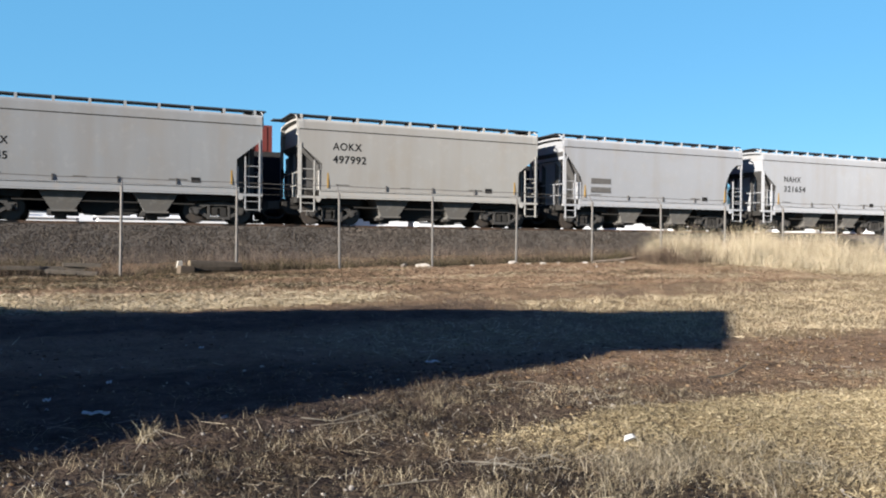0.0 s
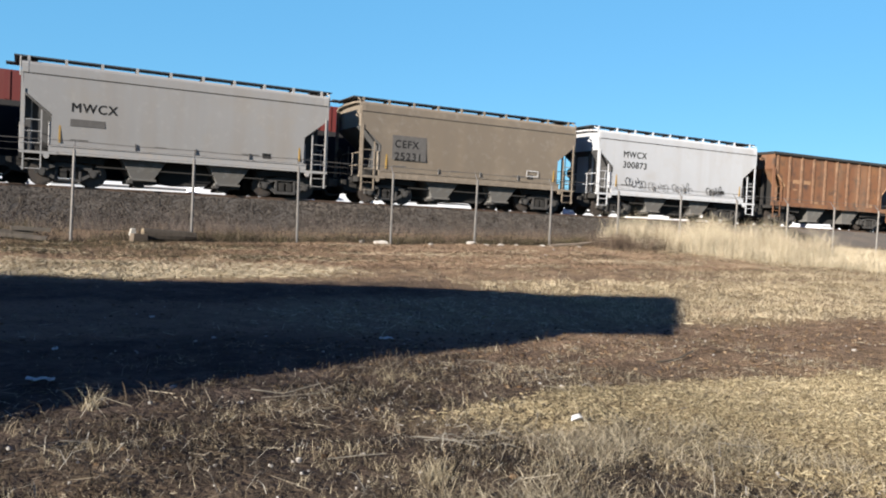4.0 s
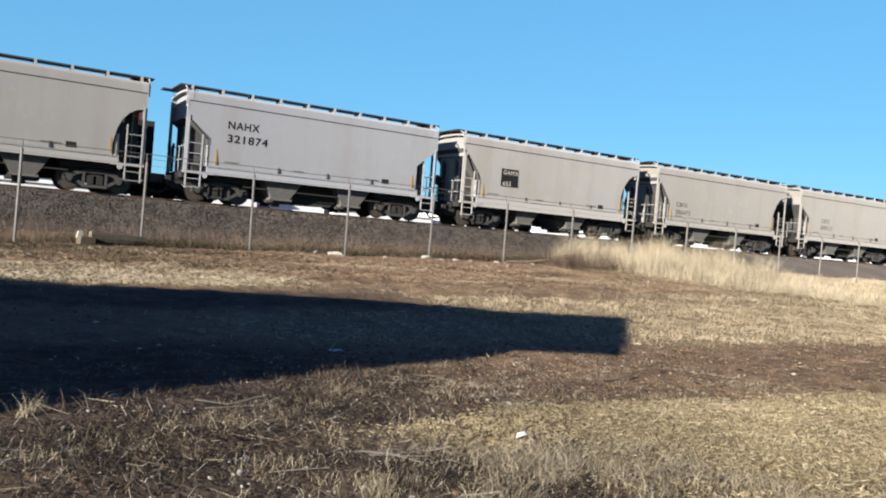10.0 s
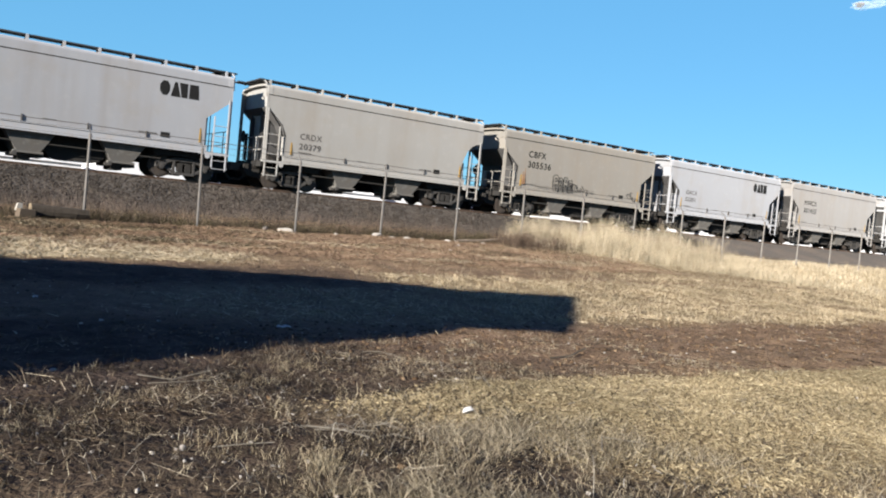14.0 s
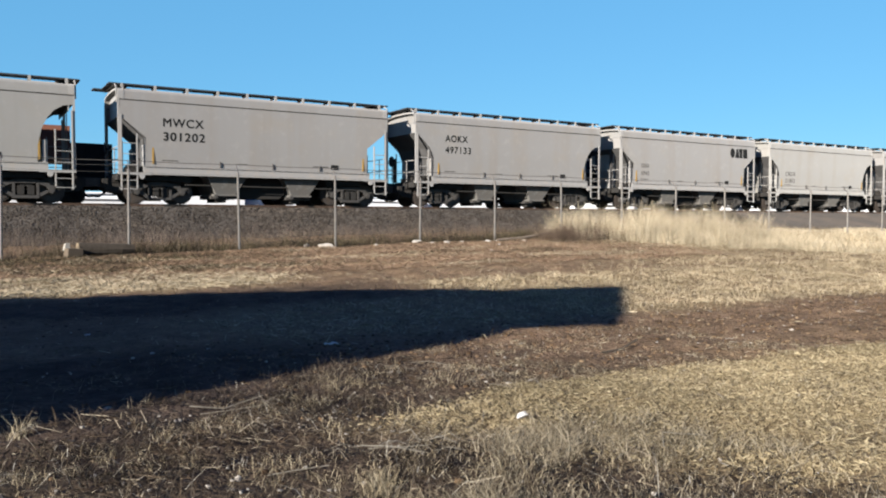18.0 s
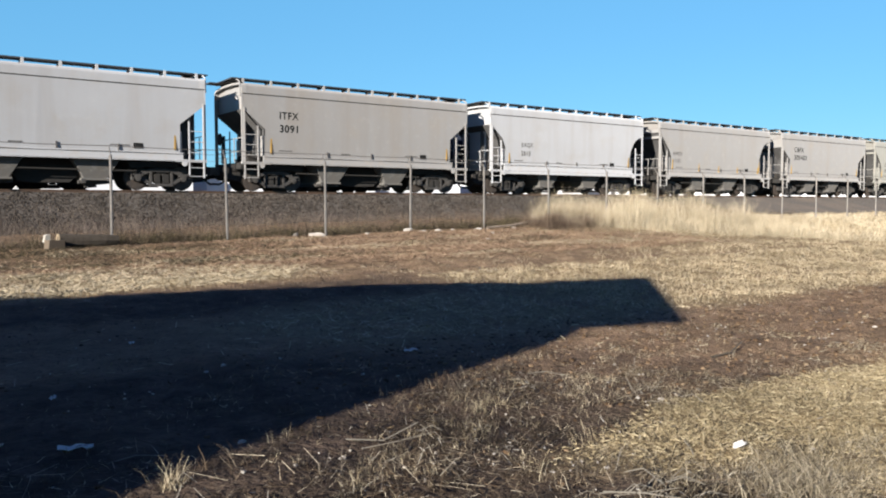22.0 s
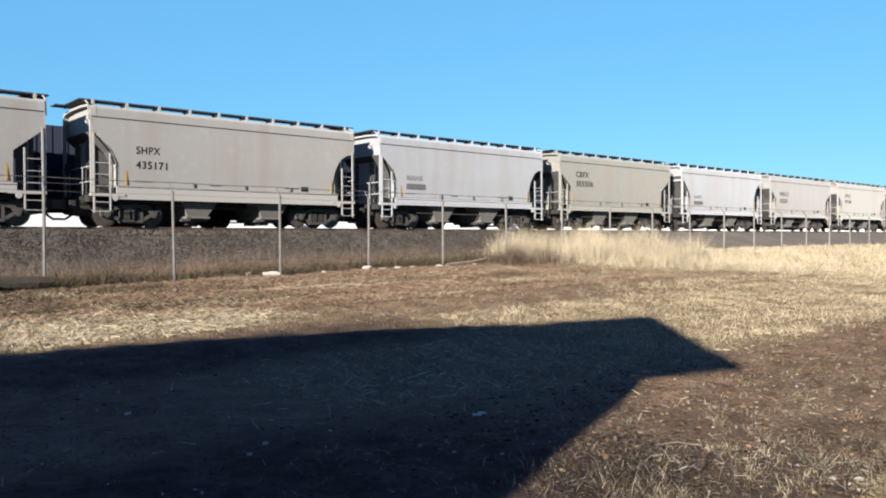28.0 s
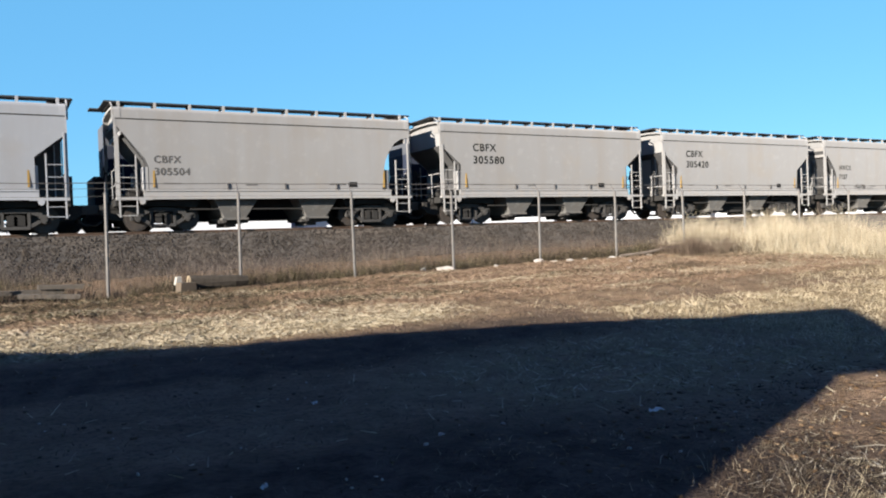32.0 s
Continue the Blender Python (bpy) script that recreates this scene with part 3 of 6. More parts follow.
def ladder_geo(s, e):
    """A ladder on the car's side, s = -1 near side, +1 far side; e: which end."""
    y = s * 1.61
    g = Geo()
    inner, outer = e * 5.16, e * 5.74
    g.box(*sorted((inner - 0.024, inner + 0.024)), y - 0.025, y + 0.025, 0.60, 2.72)
    g.box(*sorted((outer - 0.028, outer + 0.028)), y - 0.025, y + 0.025, 0.50, 3.45)
    for z in (0.56, 0.90, 1.50, 1.92, 2.34):
        g.tube((inner, y, z), (outer, y, z), 0.017, 5)
    g.tube((outer, y, 0.52), (outer + e * 0.10, y, 0.62), 0.016, 5)
    return g


def wheel_geo():
    g = Geo()
    n = 20
    for r1, ya, yb in ((0.46, 0.02, 0.13), (0.49, 0.13, 0.165), (0.40, 0.0, 0.03), (0.16, -0.05, 0.0)):
        g.prism([(math.cos(2 * math.pi * i / n) * r1, math.sin(2 * math.pi * i / n) * r1) for i in range(n)], ya, yb)
    return g


def bar(g, x0, z0, x1, z1, w, y0, y1):
    """A flat bar between two points of the side view."""
    dx, dz = x1 - x0, z1 - z0
    q = math.hypot(dx, dz)
    ox, oz = -dz / q * w / 2, dx / q * w / 2
    g.prism([(x0 + ox, z0 + oz), (x1 + ox, z1 + oz), (x1 - ox, z1 - oz), (x0 - ox, z0 - oz)], y0, y1)


def frame_geo():
    """A cast side frame: top chord, sloped legs, tie at the bottom, window for the springs."""
    g = Geo().prism([(-0.42, 0.80), (-0.30, 0.88), (0.30, 0.88), (0.42, 0.80), (0.36, 0.72), (-0.36, 0.72)], -0.10, 0.10)
    g.box(-0.44, 0.44, -0.11, 0.10, 0.16, 0.27)
    for e in (-1, 1):
        bar(g, e * 0.36, 0.80, e * 0.80, 0.64, 0.15, -0.09, 0.09)
        bar(g, e * 0.38, 0.23, e * 0.74, 0.44, 0.12, -0.09, 0.09)
        bar(g, e * 0.40, 0.26, e * 0.40, 0.76, 0.09, -0.10, 0.09)
        bar(g, e * 0.70, 0.60, e * 1.12, 0.58, 0.13, -0.10, 0.09)
        bar(g, e * 1.09, 0.60, e * 1.09, 0.40, 0.09, -0.10, 0.09)
    return g


def bearing_geo():
    """Roller bearing adapter with its round cap."""
    g = Geo()
    for r, y0, y1 in ((0.135, -0.13, 0.06), (0.085, -0.18, -0.13)):
        g.prism([(r * math.cos(k * math.pi / 6), r * math.sin(k * math.pi / 6)) for k in range(12)], y0, y1)
    return g


def spring_geo():
    """Two ribbed coil springs on their seat."""
    g = Geo()
    for x in (-0.17, 0.17):
        left = [(x - 0.13 + (0.03 if k % 2 else 0.0), 0.29 + 0.05 * k) for k in range(8)]
        g.prism(left + [(2 * x - a, z) for a, z in left[::-1]], -0.09, 0.06)
    return g


def chute_geo():
    t, b = 1.44, 0.42
    return Geo().add([(-1.02, -1.47, t), (1.02, -1.47, t), (1.02, 1.47, t), (-1.02, 1.47, t), (-0.40, -1.12, b), (0.40, -1.12, b), (0.40, 1.12, b), (-0.40, 1.12, b)],
                     [(0, 1, 5, 4), (1, 2, 6, 5), (2, 3, 7, 6), (3, 0, 4, 7), (0, 3, 2, 1), (4, 5, 6, 7)]).box(-0.50, 0.50, -1.18, 1.18, 0.36, 0.44)


def truck(x, parent):
    tr = part("truck", shared("bolster", lambda: Geo().box(-0.20, 0.20, -1.02, 0.95, 0.60, 0.80).box(-0.1, 0.1, -0.2, 0.2, 0.8, 1.0).mesh("bolster", BLACK)), BLACK, parent, "grimy freight truck with cast side frames")
    tr.location = (x, 0, 0)
    for s in (-1, 1):
        o = part("side_frame", shared("frame", lambda: frame_geo().mesh("side_frame", TRUCK)), TRUCK, tr)
        o.location, o.rotation_euler = (0, s * 1.0, 0), (0, 0, 0 if s < 0 else math.pi)
    o = part("spring_nest", shared("spring", lambda: spring_geo().mesh("spring_nest", BLACK)), BLACK, tr)
    o.location = (0, -1.0, 0)
    for ax in (-0.88, 0.88):
        o = part("axle", shared("axle", lambda: Geo().tube((0, -1.05, 0), (0, 1.05, 0), 0.08, 8).mesh("axle", WHEEL)), WHEEL, tr)
        o.location = (ax, 0, 0.48)
        o = part("bearing", shared("bearing", lambda: bearing_geo().mesh("bearing", TRUCK)), TRUCK, tr)
        o.location = (ax, -1.0, 0.48)
        for s in (-1, 1):
            o = part("wheel", shared("wheel", lambda: wheel_geo().mesh("wheel", WHEEL)), WHEEL, tr, "brown steel wheel")
            o.location, o.rotation_euler = (ax, s * 0.84, 0.49), (0, 0, 0 if s < 0 else math.pi)


def hopper_car(style, sill):
    """One car: style of its ends, sill depth. Rails at z = 0, length along x."""
    car = thing("covered_hopper", "pale grey two-bay covered hopper freight car on rails", "freight car", "cars of the passing train")
    part("tank", shared("tank" + style, lambda: tank_mesh(style)), PAINT, car)
    for e in (1, 2):
        part("slope_sheet", shared(f"slope{style}{e}", lambda: slope_mesh(style, e)), UNDER, car, "slope sheet under the end, dark with grime and painted shade")
        x0 = (-1 if e == 1 else 1) * (HALF - RECESS)
        part("end_panel", shared(f"panel{style}{e}", lambda: Geo().box(*sorted((x0, x0 * 0.995)), -WIDE + 0.01, WIDE - 0.01, 3.44, 4.03).mesh("end_panel", PAINT)), PAINT, car, "flush painted end panel under the roof")
    part("roof_seam", shared("seam", lambda: Geo().box(-HALF, HALF, -WIDE - 0.012, -WIDE + 0.01, 4.0, 4.035).box(-HALF, HALF, WIDE - 0.01, WIDE + 0.012, 4.0, 4.035).mesh("roof_seam", BLACK)), BLACK, car)
    lo, hi = (1.14, 1.48) if sill == "thin" else (1.02, 1.54)
    for s in (-1, 1):
        channel = [(s * y_, z_) for y_, z_ in ((1.50, lo), (1.625, lo), (1.625, lo + 0.04), (1.60, lo + 0.04), (1.60, hi - 0.05), (1.635, hi - 0.05), (1.635, hi), (1.50, hi))]
        part("side_sill", shared(f"sill{s}{sill}", lambda: Geo().prism(channel, -4.92, 4.92, "x").mesh("side_sill", TRIM)), TRIM, car)
        # walkway along the roof, with its brackets
        y0, y1 = sorted((s * 0.62, s * 1.22))
        w = part("roof_walk", shared(f"walk{s}", lambda: Geo().box(-6.10 - (0.3 if s > 0 else 0), 6.05, y0, y1, 4.65, 4.70).mesh("roof_walk", GRATE)), GRATE, car, "dark steel roof walkway")
        e0, e1 = sorted((s * 1.20, s * 1.25))
        for k in range(10):
            o = part("bracket", shared(f"bracket{s}", lambda: Geo().box(-0.05, 0.05, e0, e1, 4.40, 4.695).box(-0.03, 0.03, *sorted((s * 0.6, s * 1.20)), 4.58, 4.649).mesh("bracket", TRIM)), TRIM, w)
            o.location = (-5.62 + 11.24 * k / 9, 0, 0)
    part("hatch", shared("hatch", lambda: Geo().prism([(-0.42, 4.52), (-0.42, 4.60), (-0.28, 4.65), (0.28, 4.65), (0.42, 4.60), (0.42, 4.52)], -5.4, 5.4, "x").mesh("hatch", TRIM)), TRIM, car)
    part("centre_sill", shared("csill", lambda: Geo().box(-5.85, 5.85, -0.33, 0.33, 0.80, 1.2).mesh("centre_sill", BLACK)), BLACK, car)
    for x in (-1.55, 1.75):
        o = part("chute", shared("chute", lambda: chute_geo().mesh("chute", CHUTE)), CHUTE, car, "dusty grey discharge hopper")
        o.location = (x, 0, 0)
        part("outlet_gate", shared("gate", lambda: Geo().box(-0.56, 0.56, -0.9, 0.9, 0.24, 0.357).box(-0.3, 0.12, -0.7, 0.7, 0.10, 0.24).tube((-0.46, -1.25, 0.33), (-0.46, 1.0, 0.33), 0.04, 6).box(-0.53, -0.39, -1.32, -1.25, 0.26, 0.40).mesh("outlet_gate", TRUCK)), TRUCK, o)
    part("brake_pipe", shared("pipe", lambda: Geo().tube((-3.2, -1.2, 0.78), (3.2, -1.2, 0.74), 0.03, 6).tube((-3.2, -1.2, 0.78), (-3.5, -0.4, 1.0), 0.03, 6).tube((3.2, -1.2, 0.74), (3.5, -0.4, 1.0), 0.03, 6).mesh("brake_pipe", BLACK)), BLACK, car)
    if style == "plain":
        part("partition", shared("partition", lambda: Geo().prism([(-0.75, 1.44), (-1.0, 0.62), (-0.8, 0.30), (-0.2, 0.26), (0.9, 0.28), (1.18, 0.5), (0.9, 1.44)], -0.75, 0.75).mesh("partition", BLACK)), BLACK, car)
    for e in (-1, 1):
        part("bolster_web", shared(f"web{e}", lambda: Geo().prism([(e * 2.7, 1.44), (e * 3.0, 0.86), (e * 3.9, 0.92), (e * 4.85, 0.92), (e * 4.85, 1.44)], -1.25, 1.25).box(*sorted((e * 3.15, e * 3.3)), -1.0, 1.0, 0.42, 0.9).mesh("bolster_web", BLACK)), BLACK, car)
        truck(e * 4.2, car)
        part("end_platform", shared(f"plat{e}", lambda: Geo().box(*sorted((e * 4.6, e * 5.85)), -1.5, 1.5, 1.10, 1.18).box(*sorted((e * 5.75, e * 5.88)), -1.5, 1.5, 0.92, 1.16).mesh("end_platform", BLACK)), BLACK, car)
        part("cross_walk", shared(f"cross{e}", lambda: Geo().box(*sorted((e * 5.32, e * 6.1)), -1.2, 1.2, 4.655, 4.69).mesh("cross_walk", GRATE)), GRATE, car, "dark steel cross walkway at the roof end")
        part("end_hood", shared(f"hood{e}", lambda: welded(hood_geo(e).mesh("end_hood", TRIM))), TRIM, car)
        part("coupler", shared(f"coup{e}", lambda: Geo().box(*sorted((e * 5.8, e * 6.3)), -0.12, 0.12, 0.72, 0.98).box(*sorted((e * 6.26, e * 6.66)), -0.2, 0.2, 0.68, 1.02).mesh("coupler", WHEEL)), WHEEL, car)
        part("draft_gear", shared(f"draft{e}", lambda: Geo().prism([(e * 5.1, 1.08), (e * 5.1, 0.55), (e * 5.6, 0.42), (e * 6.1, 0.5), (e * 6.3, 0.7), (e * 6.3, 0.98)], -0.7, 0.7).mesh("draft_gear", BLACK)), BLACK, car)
        part("air_hose", shared(f"hose{e}", lambda: Geo().tube((e * 6.0, -0.45, 0.85), (e * 6.2, -0.45, 0.42), 0.045, 6).tube((e * 6.2, -0.45, 0.42), (e * 6.4, -0.4, 0.28), 0.045, 6).tube((e * 6.4, -0.4, 0.28), (e * 6.62, -0.3, 0.3), 0.045, 6).mesh("air_hose", BLACK)), BLACK, car)
        for s in (-1, 1):
            part("corner_post", shared(f"post{e}{s}", lambda: Geo().box(*sorted((e * (HALF - 0.02), e * (HALF + 0.06))), *sorted((s * 1.53, s * 1.60)), 1.16, 4.10).mesh("corner_post", TRIM)), TRIM, car)
            part("ladder", shared(f"lad{e}{s}", lambda: ladder_geo(s, e).mesh("ladder", TRIM)), TRIM, car)
            part("side_step", shared(f"step{e}{s}", lambda: Geo().box(*sorted((e * 4.62, e * 5.86)), *sorted((s * 1.44, s * 1.63)), 1.12, 1.22).prism([(e * 4.98 + 0.11 * math.cos(k * math.pi / 4), 1.08 + 0.13 * math.sin(k * math.pi / 4)) for k in range(8)], *sorted((s * 1.56, s * 1.635))).mesh("side_step", TRIM)), TRIM, car)
            part("end_plate", shared(f"eplate{style}{e}{s}", lambda: Geo().prism([(e * 4.74, s * 1.50), (e * 4.84, s * 1.50), (e * 4.92, s * 1.44), (e * 4.92, s * 1.06), (e * 4.74, s * 1.06)], 1.484, 2.32, "z").mesh("end_plate", PAINT)), PAINT, car)
    # hand brake at the left end, rail across the ends
    part("brake_wheel", shared("bwheel", lambda: Geo().prism([(0.26 * math.cos(k * math.pi / 8) + 0.55, 0.26 * math.sin(k * math.pi / 8) + 2.25) for k in range(16)], -6.02, -5.98, "x").tube((-6.0, 0.55, 2.25), (-5.82, 0.55, 2.25), 0.04, 6).box(-5.86, -5.81, 0.42, 0.68, 1.2, 2.4).mesh("brake_wheel", BLACK)), BLACK, car)
    part("air_reservoir", shared("tankair", lambda: Geo().tube((-5.15, -0.95, 1.41), (-5.15, 0.3, 1.41), 0.21, 10).mesh("air_reservoir", BLACK)), BLACK, car)
    for e in (-1, 1):
        x = e * 5.86
        g = Geo().tube((x, -1.5, 2.2), (x, 1.5, 2.2), 0.02, 5).tube((x, -1.5, 1.65), (x, 1.5, 1.65), 0.02, 5)
        for y in (-0.75, 0.75, 1.2):
            g.tube((x, y, 1.2), (x, y, 2.2 if y < 1 else 4.0), 0.022, 5)
        part("hand_rail", shared(f"hr{e}", lambda: g.mesh("hand_rail", TRIM)), TRIM, car)
    y = -side_y(1.9) - 0.006
    for x in (-4.55, 4.62):
        o = part("reflector", shared("reflector", lambda: Geo().box(-0.035, 0.035, -0.012, 0.03, -0.20, 0.62).mesh("reflector", YELLOW)), YELLOW, car)
        o.location = (x, y, 1.78)
    for x in (-1.9, 0.35, 2.5):
        o = part("stake", shared("stake", lambda: Geo().box(-0.022, 0.022, -0.03, 0.04, -0.12, 0.12).mesh("stake", FADED)), FADED, car)
        o.location = (x, y, 1.62)
    for e in (-1, 1):
        x = e * (HALF + 0.09)
        part("grab_rail", shared(f"grab{e}", lambda: Geo().tube((x, -1.56, 3.9), (x, -1.50, 4.50), 0.028, 6).tube((x, -1.50, 4.48), (x, -1.2, 4.64), 0.028, 6).tube((x, -1.2, 4.64), (x, 1.2, 4.64), 0.028, 6).mesh("grab_rail", TRIM)), TRIM, car)
    y = -side_y(1.7) - 0.006
    part("placard", shared("placard", lambda: Geo().box(3.05, 3.40, y - 0.006, y + 0.006, 1.60, 1.80).mesh("placard", INK)), INK, car)
    for x, z, w in ((-4.2, 1.70, 0.62), (-1.2, 1.66, 0.45), (2.2, 1.68, 0.7)):
        o = part("data_line", shared(f"data{w}", lambda: Geo().box(0, w, -0.002, 0.006, 0, 0.04).mesh("data_line", FADED)), FADED, car)
        o.location = (x, y, z)
    return car


def rib_car():
    """The rusty open hopper with vertical ribs."""
    car = thing("open_hopper", "rust-brown ribbed open hopper freight car on rails", "freight car", "cars of the passing train")
    body = Geo().prism([(-HALF, 4.30), (-HALF, 3.4), (-4.7, 2.4), (-4.7, 1.3), (4.7, 1.3), (4.7, 2.4), (HALF, 3.4), (HALF, 4.30)], -1.5, 1.5)
    part("tank", body, RUST, car)
    part("top_chord", Geo().box(-5.84, 5.84, -1.64, -1.5, 4.27, 4.42).box(-5.84, 5.84, 1.5, 1.64, 4.27, 4.42).box(-5.84, -5.74, -1.5, 1.5, 4.27, 4.42).box(5.74, 5.84, -1.5, 1.5, 4.27, 4.42), BLACK, car, "sooty dark top rail")
    for s in (-1, 1):
        part("side_sill", Geo().box(-5.84, 5.84, *sorted((s * 1.5, s * 1.585)), 1.2, 1.46), RUST, car)
        for k in range(11):
            x = -5.45 + 10.9 * k / 10
            lo = 1.46 if abs(x) < 4.7 else 1.46 + (abs(x) - 4.7) * 0.95 + 0.95
            part("rib", Geo().prism([(x - 0.10, s * 1.5), (x - 0.07, s * 1.565), (x + 0.07, s * 1.565), (x + 0.10, s * 1.5)], lo, 4.26, "z"), RIB, car)
    for x0, x1, z0, z1 in ((-4.0, -3.4, 2.62, 2.85), (-3.0, -2.4, 2.62, 2.85), (-3.95, -3.6, 2.2, 2.3), (3.35, 3.75, 1.52, 1.72), (4.3, 4.55, 1.52, 1.62), (-1.95, -1.6, 1.5, 1.6)):
        part("stencil_plate", Geo().box(x0, x1, -1.508, -1.5, z0, z1), RUSTPALE, car, "faded tan stencil panel")
    part("centre_sill", Geo().box(-5.84, 5.84, -0.33, 0.33, 0.80, 1.2), BLACK, car)
    part("partition", SHARED["partition"], BLACK, car)
    for x in (-1.55, 1.75):
        o = part("chute", shared("rchute", lambda: chute_geo().mesh("chute", CHUTE)), CHUTE, car)
        o.location = (x, 0, 0)
    for e in (-1, 1):
        truck(e * 4.2, car)
        part("end_platform", Geo().box(*sorted((e * 4.6, e * 5.84)), -1.5, 1.5, 1.05, 1.2), BLACK, car)
        part("bolster_web", SHARED[f"web{e}"], BLACK, car)
        # plates added to block the sky and keep the open ends dark
        for y_ in (-0.62, 0.62):
            part("end_wall", Geo().prism([(e * 4.6, 1.2), (e * 4.6, 2.4), (e * 5.70, 3.4), (e * 5.70, 1.2)], y_ - 0.03, y_ + 0.03), BLACK, car, "black plate under the slope")
        part("coupler", SHARED[f"coup{e}"], WHEEL, car)
        part("draft_gear", SHARED[f"draft{e}"], BLACK, car)
        for s in (-1, 1):
            part("ladder", ladder_geo(s, e), RUST, car)
            part("corner_post", Geo().box(*sorted((e * 5.72, e * 5.82)), *sorted((s * 1.48, s * 1.58)), 1.2, 4.27), RUST, car)
            part("corner_brace", Geo().tube((e * 5.6, s * 1.5, 3.3), (e * 4.7, s * 1.5, 2.4), 0.05, 6), RUSTPALE, car)
    return car


def logo_geo(y):
    """Four heavy black shapes of a lessor's mark."""
    g = Geo()
    ring = [(3.16 + 0.25 * math.cos(a * math.pi / 4 + 0.39), 3.55 + 0.31 * math.sin(a * math.pi / 4 + 0.39)) for a in range(8)]
    g.prism(ring, y - 0.003, y + 0.002)
    g.prism([(3.44, 3.26), (3.90, 3.26), (3.72, 3.84), (3.60, 3.84)], y - 0.003, y + 0.002)
    g.prism([(3.95, 3.26), (4.22, 3.26), (4.22, 3.84), (3.82, 3.84)], y - 0.003, y + 0.002)
    g.prism([(4.30, 3.26), (4.78, 3.26), (4.72, 3.84), (4.30, 3.84)], y - 0.003, y + 0.002)
    return g


def scrawl_geo(y, seed, x0, x1, z0, z1, n, big=1.0, pen=0.016):
    """Sprayed outlines: rows of loops."""
    r = random.Random(seed)
    g = Geo()
    for k in range(n):
        cx, cz = x0 + (x1 - x0) * (k + 0.5) / n, r.uniform(z0, z1)
        w, h = r.uniform(0.14, 0.3) * big, r.uniform(0.16, 0.38) * big
        pts = [(cx + w * math.cos(a) * (1 + 0.25 * math.sin(3 * a + k)), cz + h * math.sin(a)) for a in [j * 0.42 + k for j in range(13)]]
        for (ax, az), (bx, bz) in zip(pts, pts[1:]):
            dx, dz = bx - ax, bz - az
            q = math.hypot(dx, dz) or 1
            ox, oz = -dz / q * pen, dx / q * pen
            g.prism([(ax + ox, az + oz), (bx + ox, bz + oz), (bx - ox, bz - oz), (ax - ox, az - oz)], y - 0.002, y + 0.002)
    return g


def bubbles_geo(y, x0, step, n, low, high, pen=0.017):
    """A row of sprayed bubble letters, each an arch round a loop."""
    g = Geo()
    for k in range(n):
        cx, top, w = x0 + step * k, high - 0.10 * (k % 2) - 0.03 * k, step * (0.46 if k else 0.58)
        outer = [(cx - w, low)] + [(cx + w * math.cos(a), top - w + w * 1.05 * math.sin(a)) for a in [math.pi - j * math.pi / 8 for j in range(9)]] + [(cx + 0.9 * w, low + 0.1), (cx + 1.1 * w, low)]
        inner = [(cx + 0.42 * w * math.cos(a), top - 1.2 * w + 0.45 * w * math.sin(a)) for a in [j * math.pi / 5 for j in range(11)]]
        foot = [(cx - 0.3 * w, low), (cx - 0.25 * w, low + 0.42), (cx + 0.3 * w, low + 0.40), (cx + 0.25 * w, low)]
        for pts in (outer, inner, foot):
            for (ax, az), (bx, bz) in zip(pts, pts[1:]):
                bar(g, ax, az, bx, bz, 2 * pen, y - 0.002, y + 0.002)
    return g


GREY, TAN2 = (0.200, 0.203, 0.206), (0.185, 0.171, 0.15)
COOL, WARM, BEIGE, OLIVE, PALE, TAN, BROWN = (0.230, 0.233, 0.244), (0.200, 0.192, 0.184), (0.220, 0.212, 0.198), (0.19, 0.184, 0.163), (0.285, 0.285, 0.29), (0.218, 0.204, 0.184), (0.118, 0.094, 0.069)
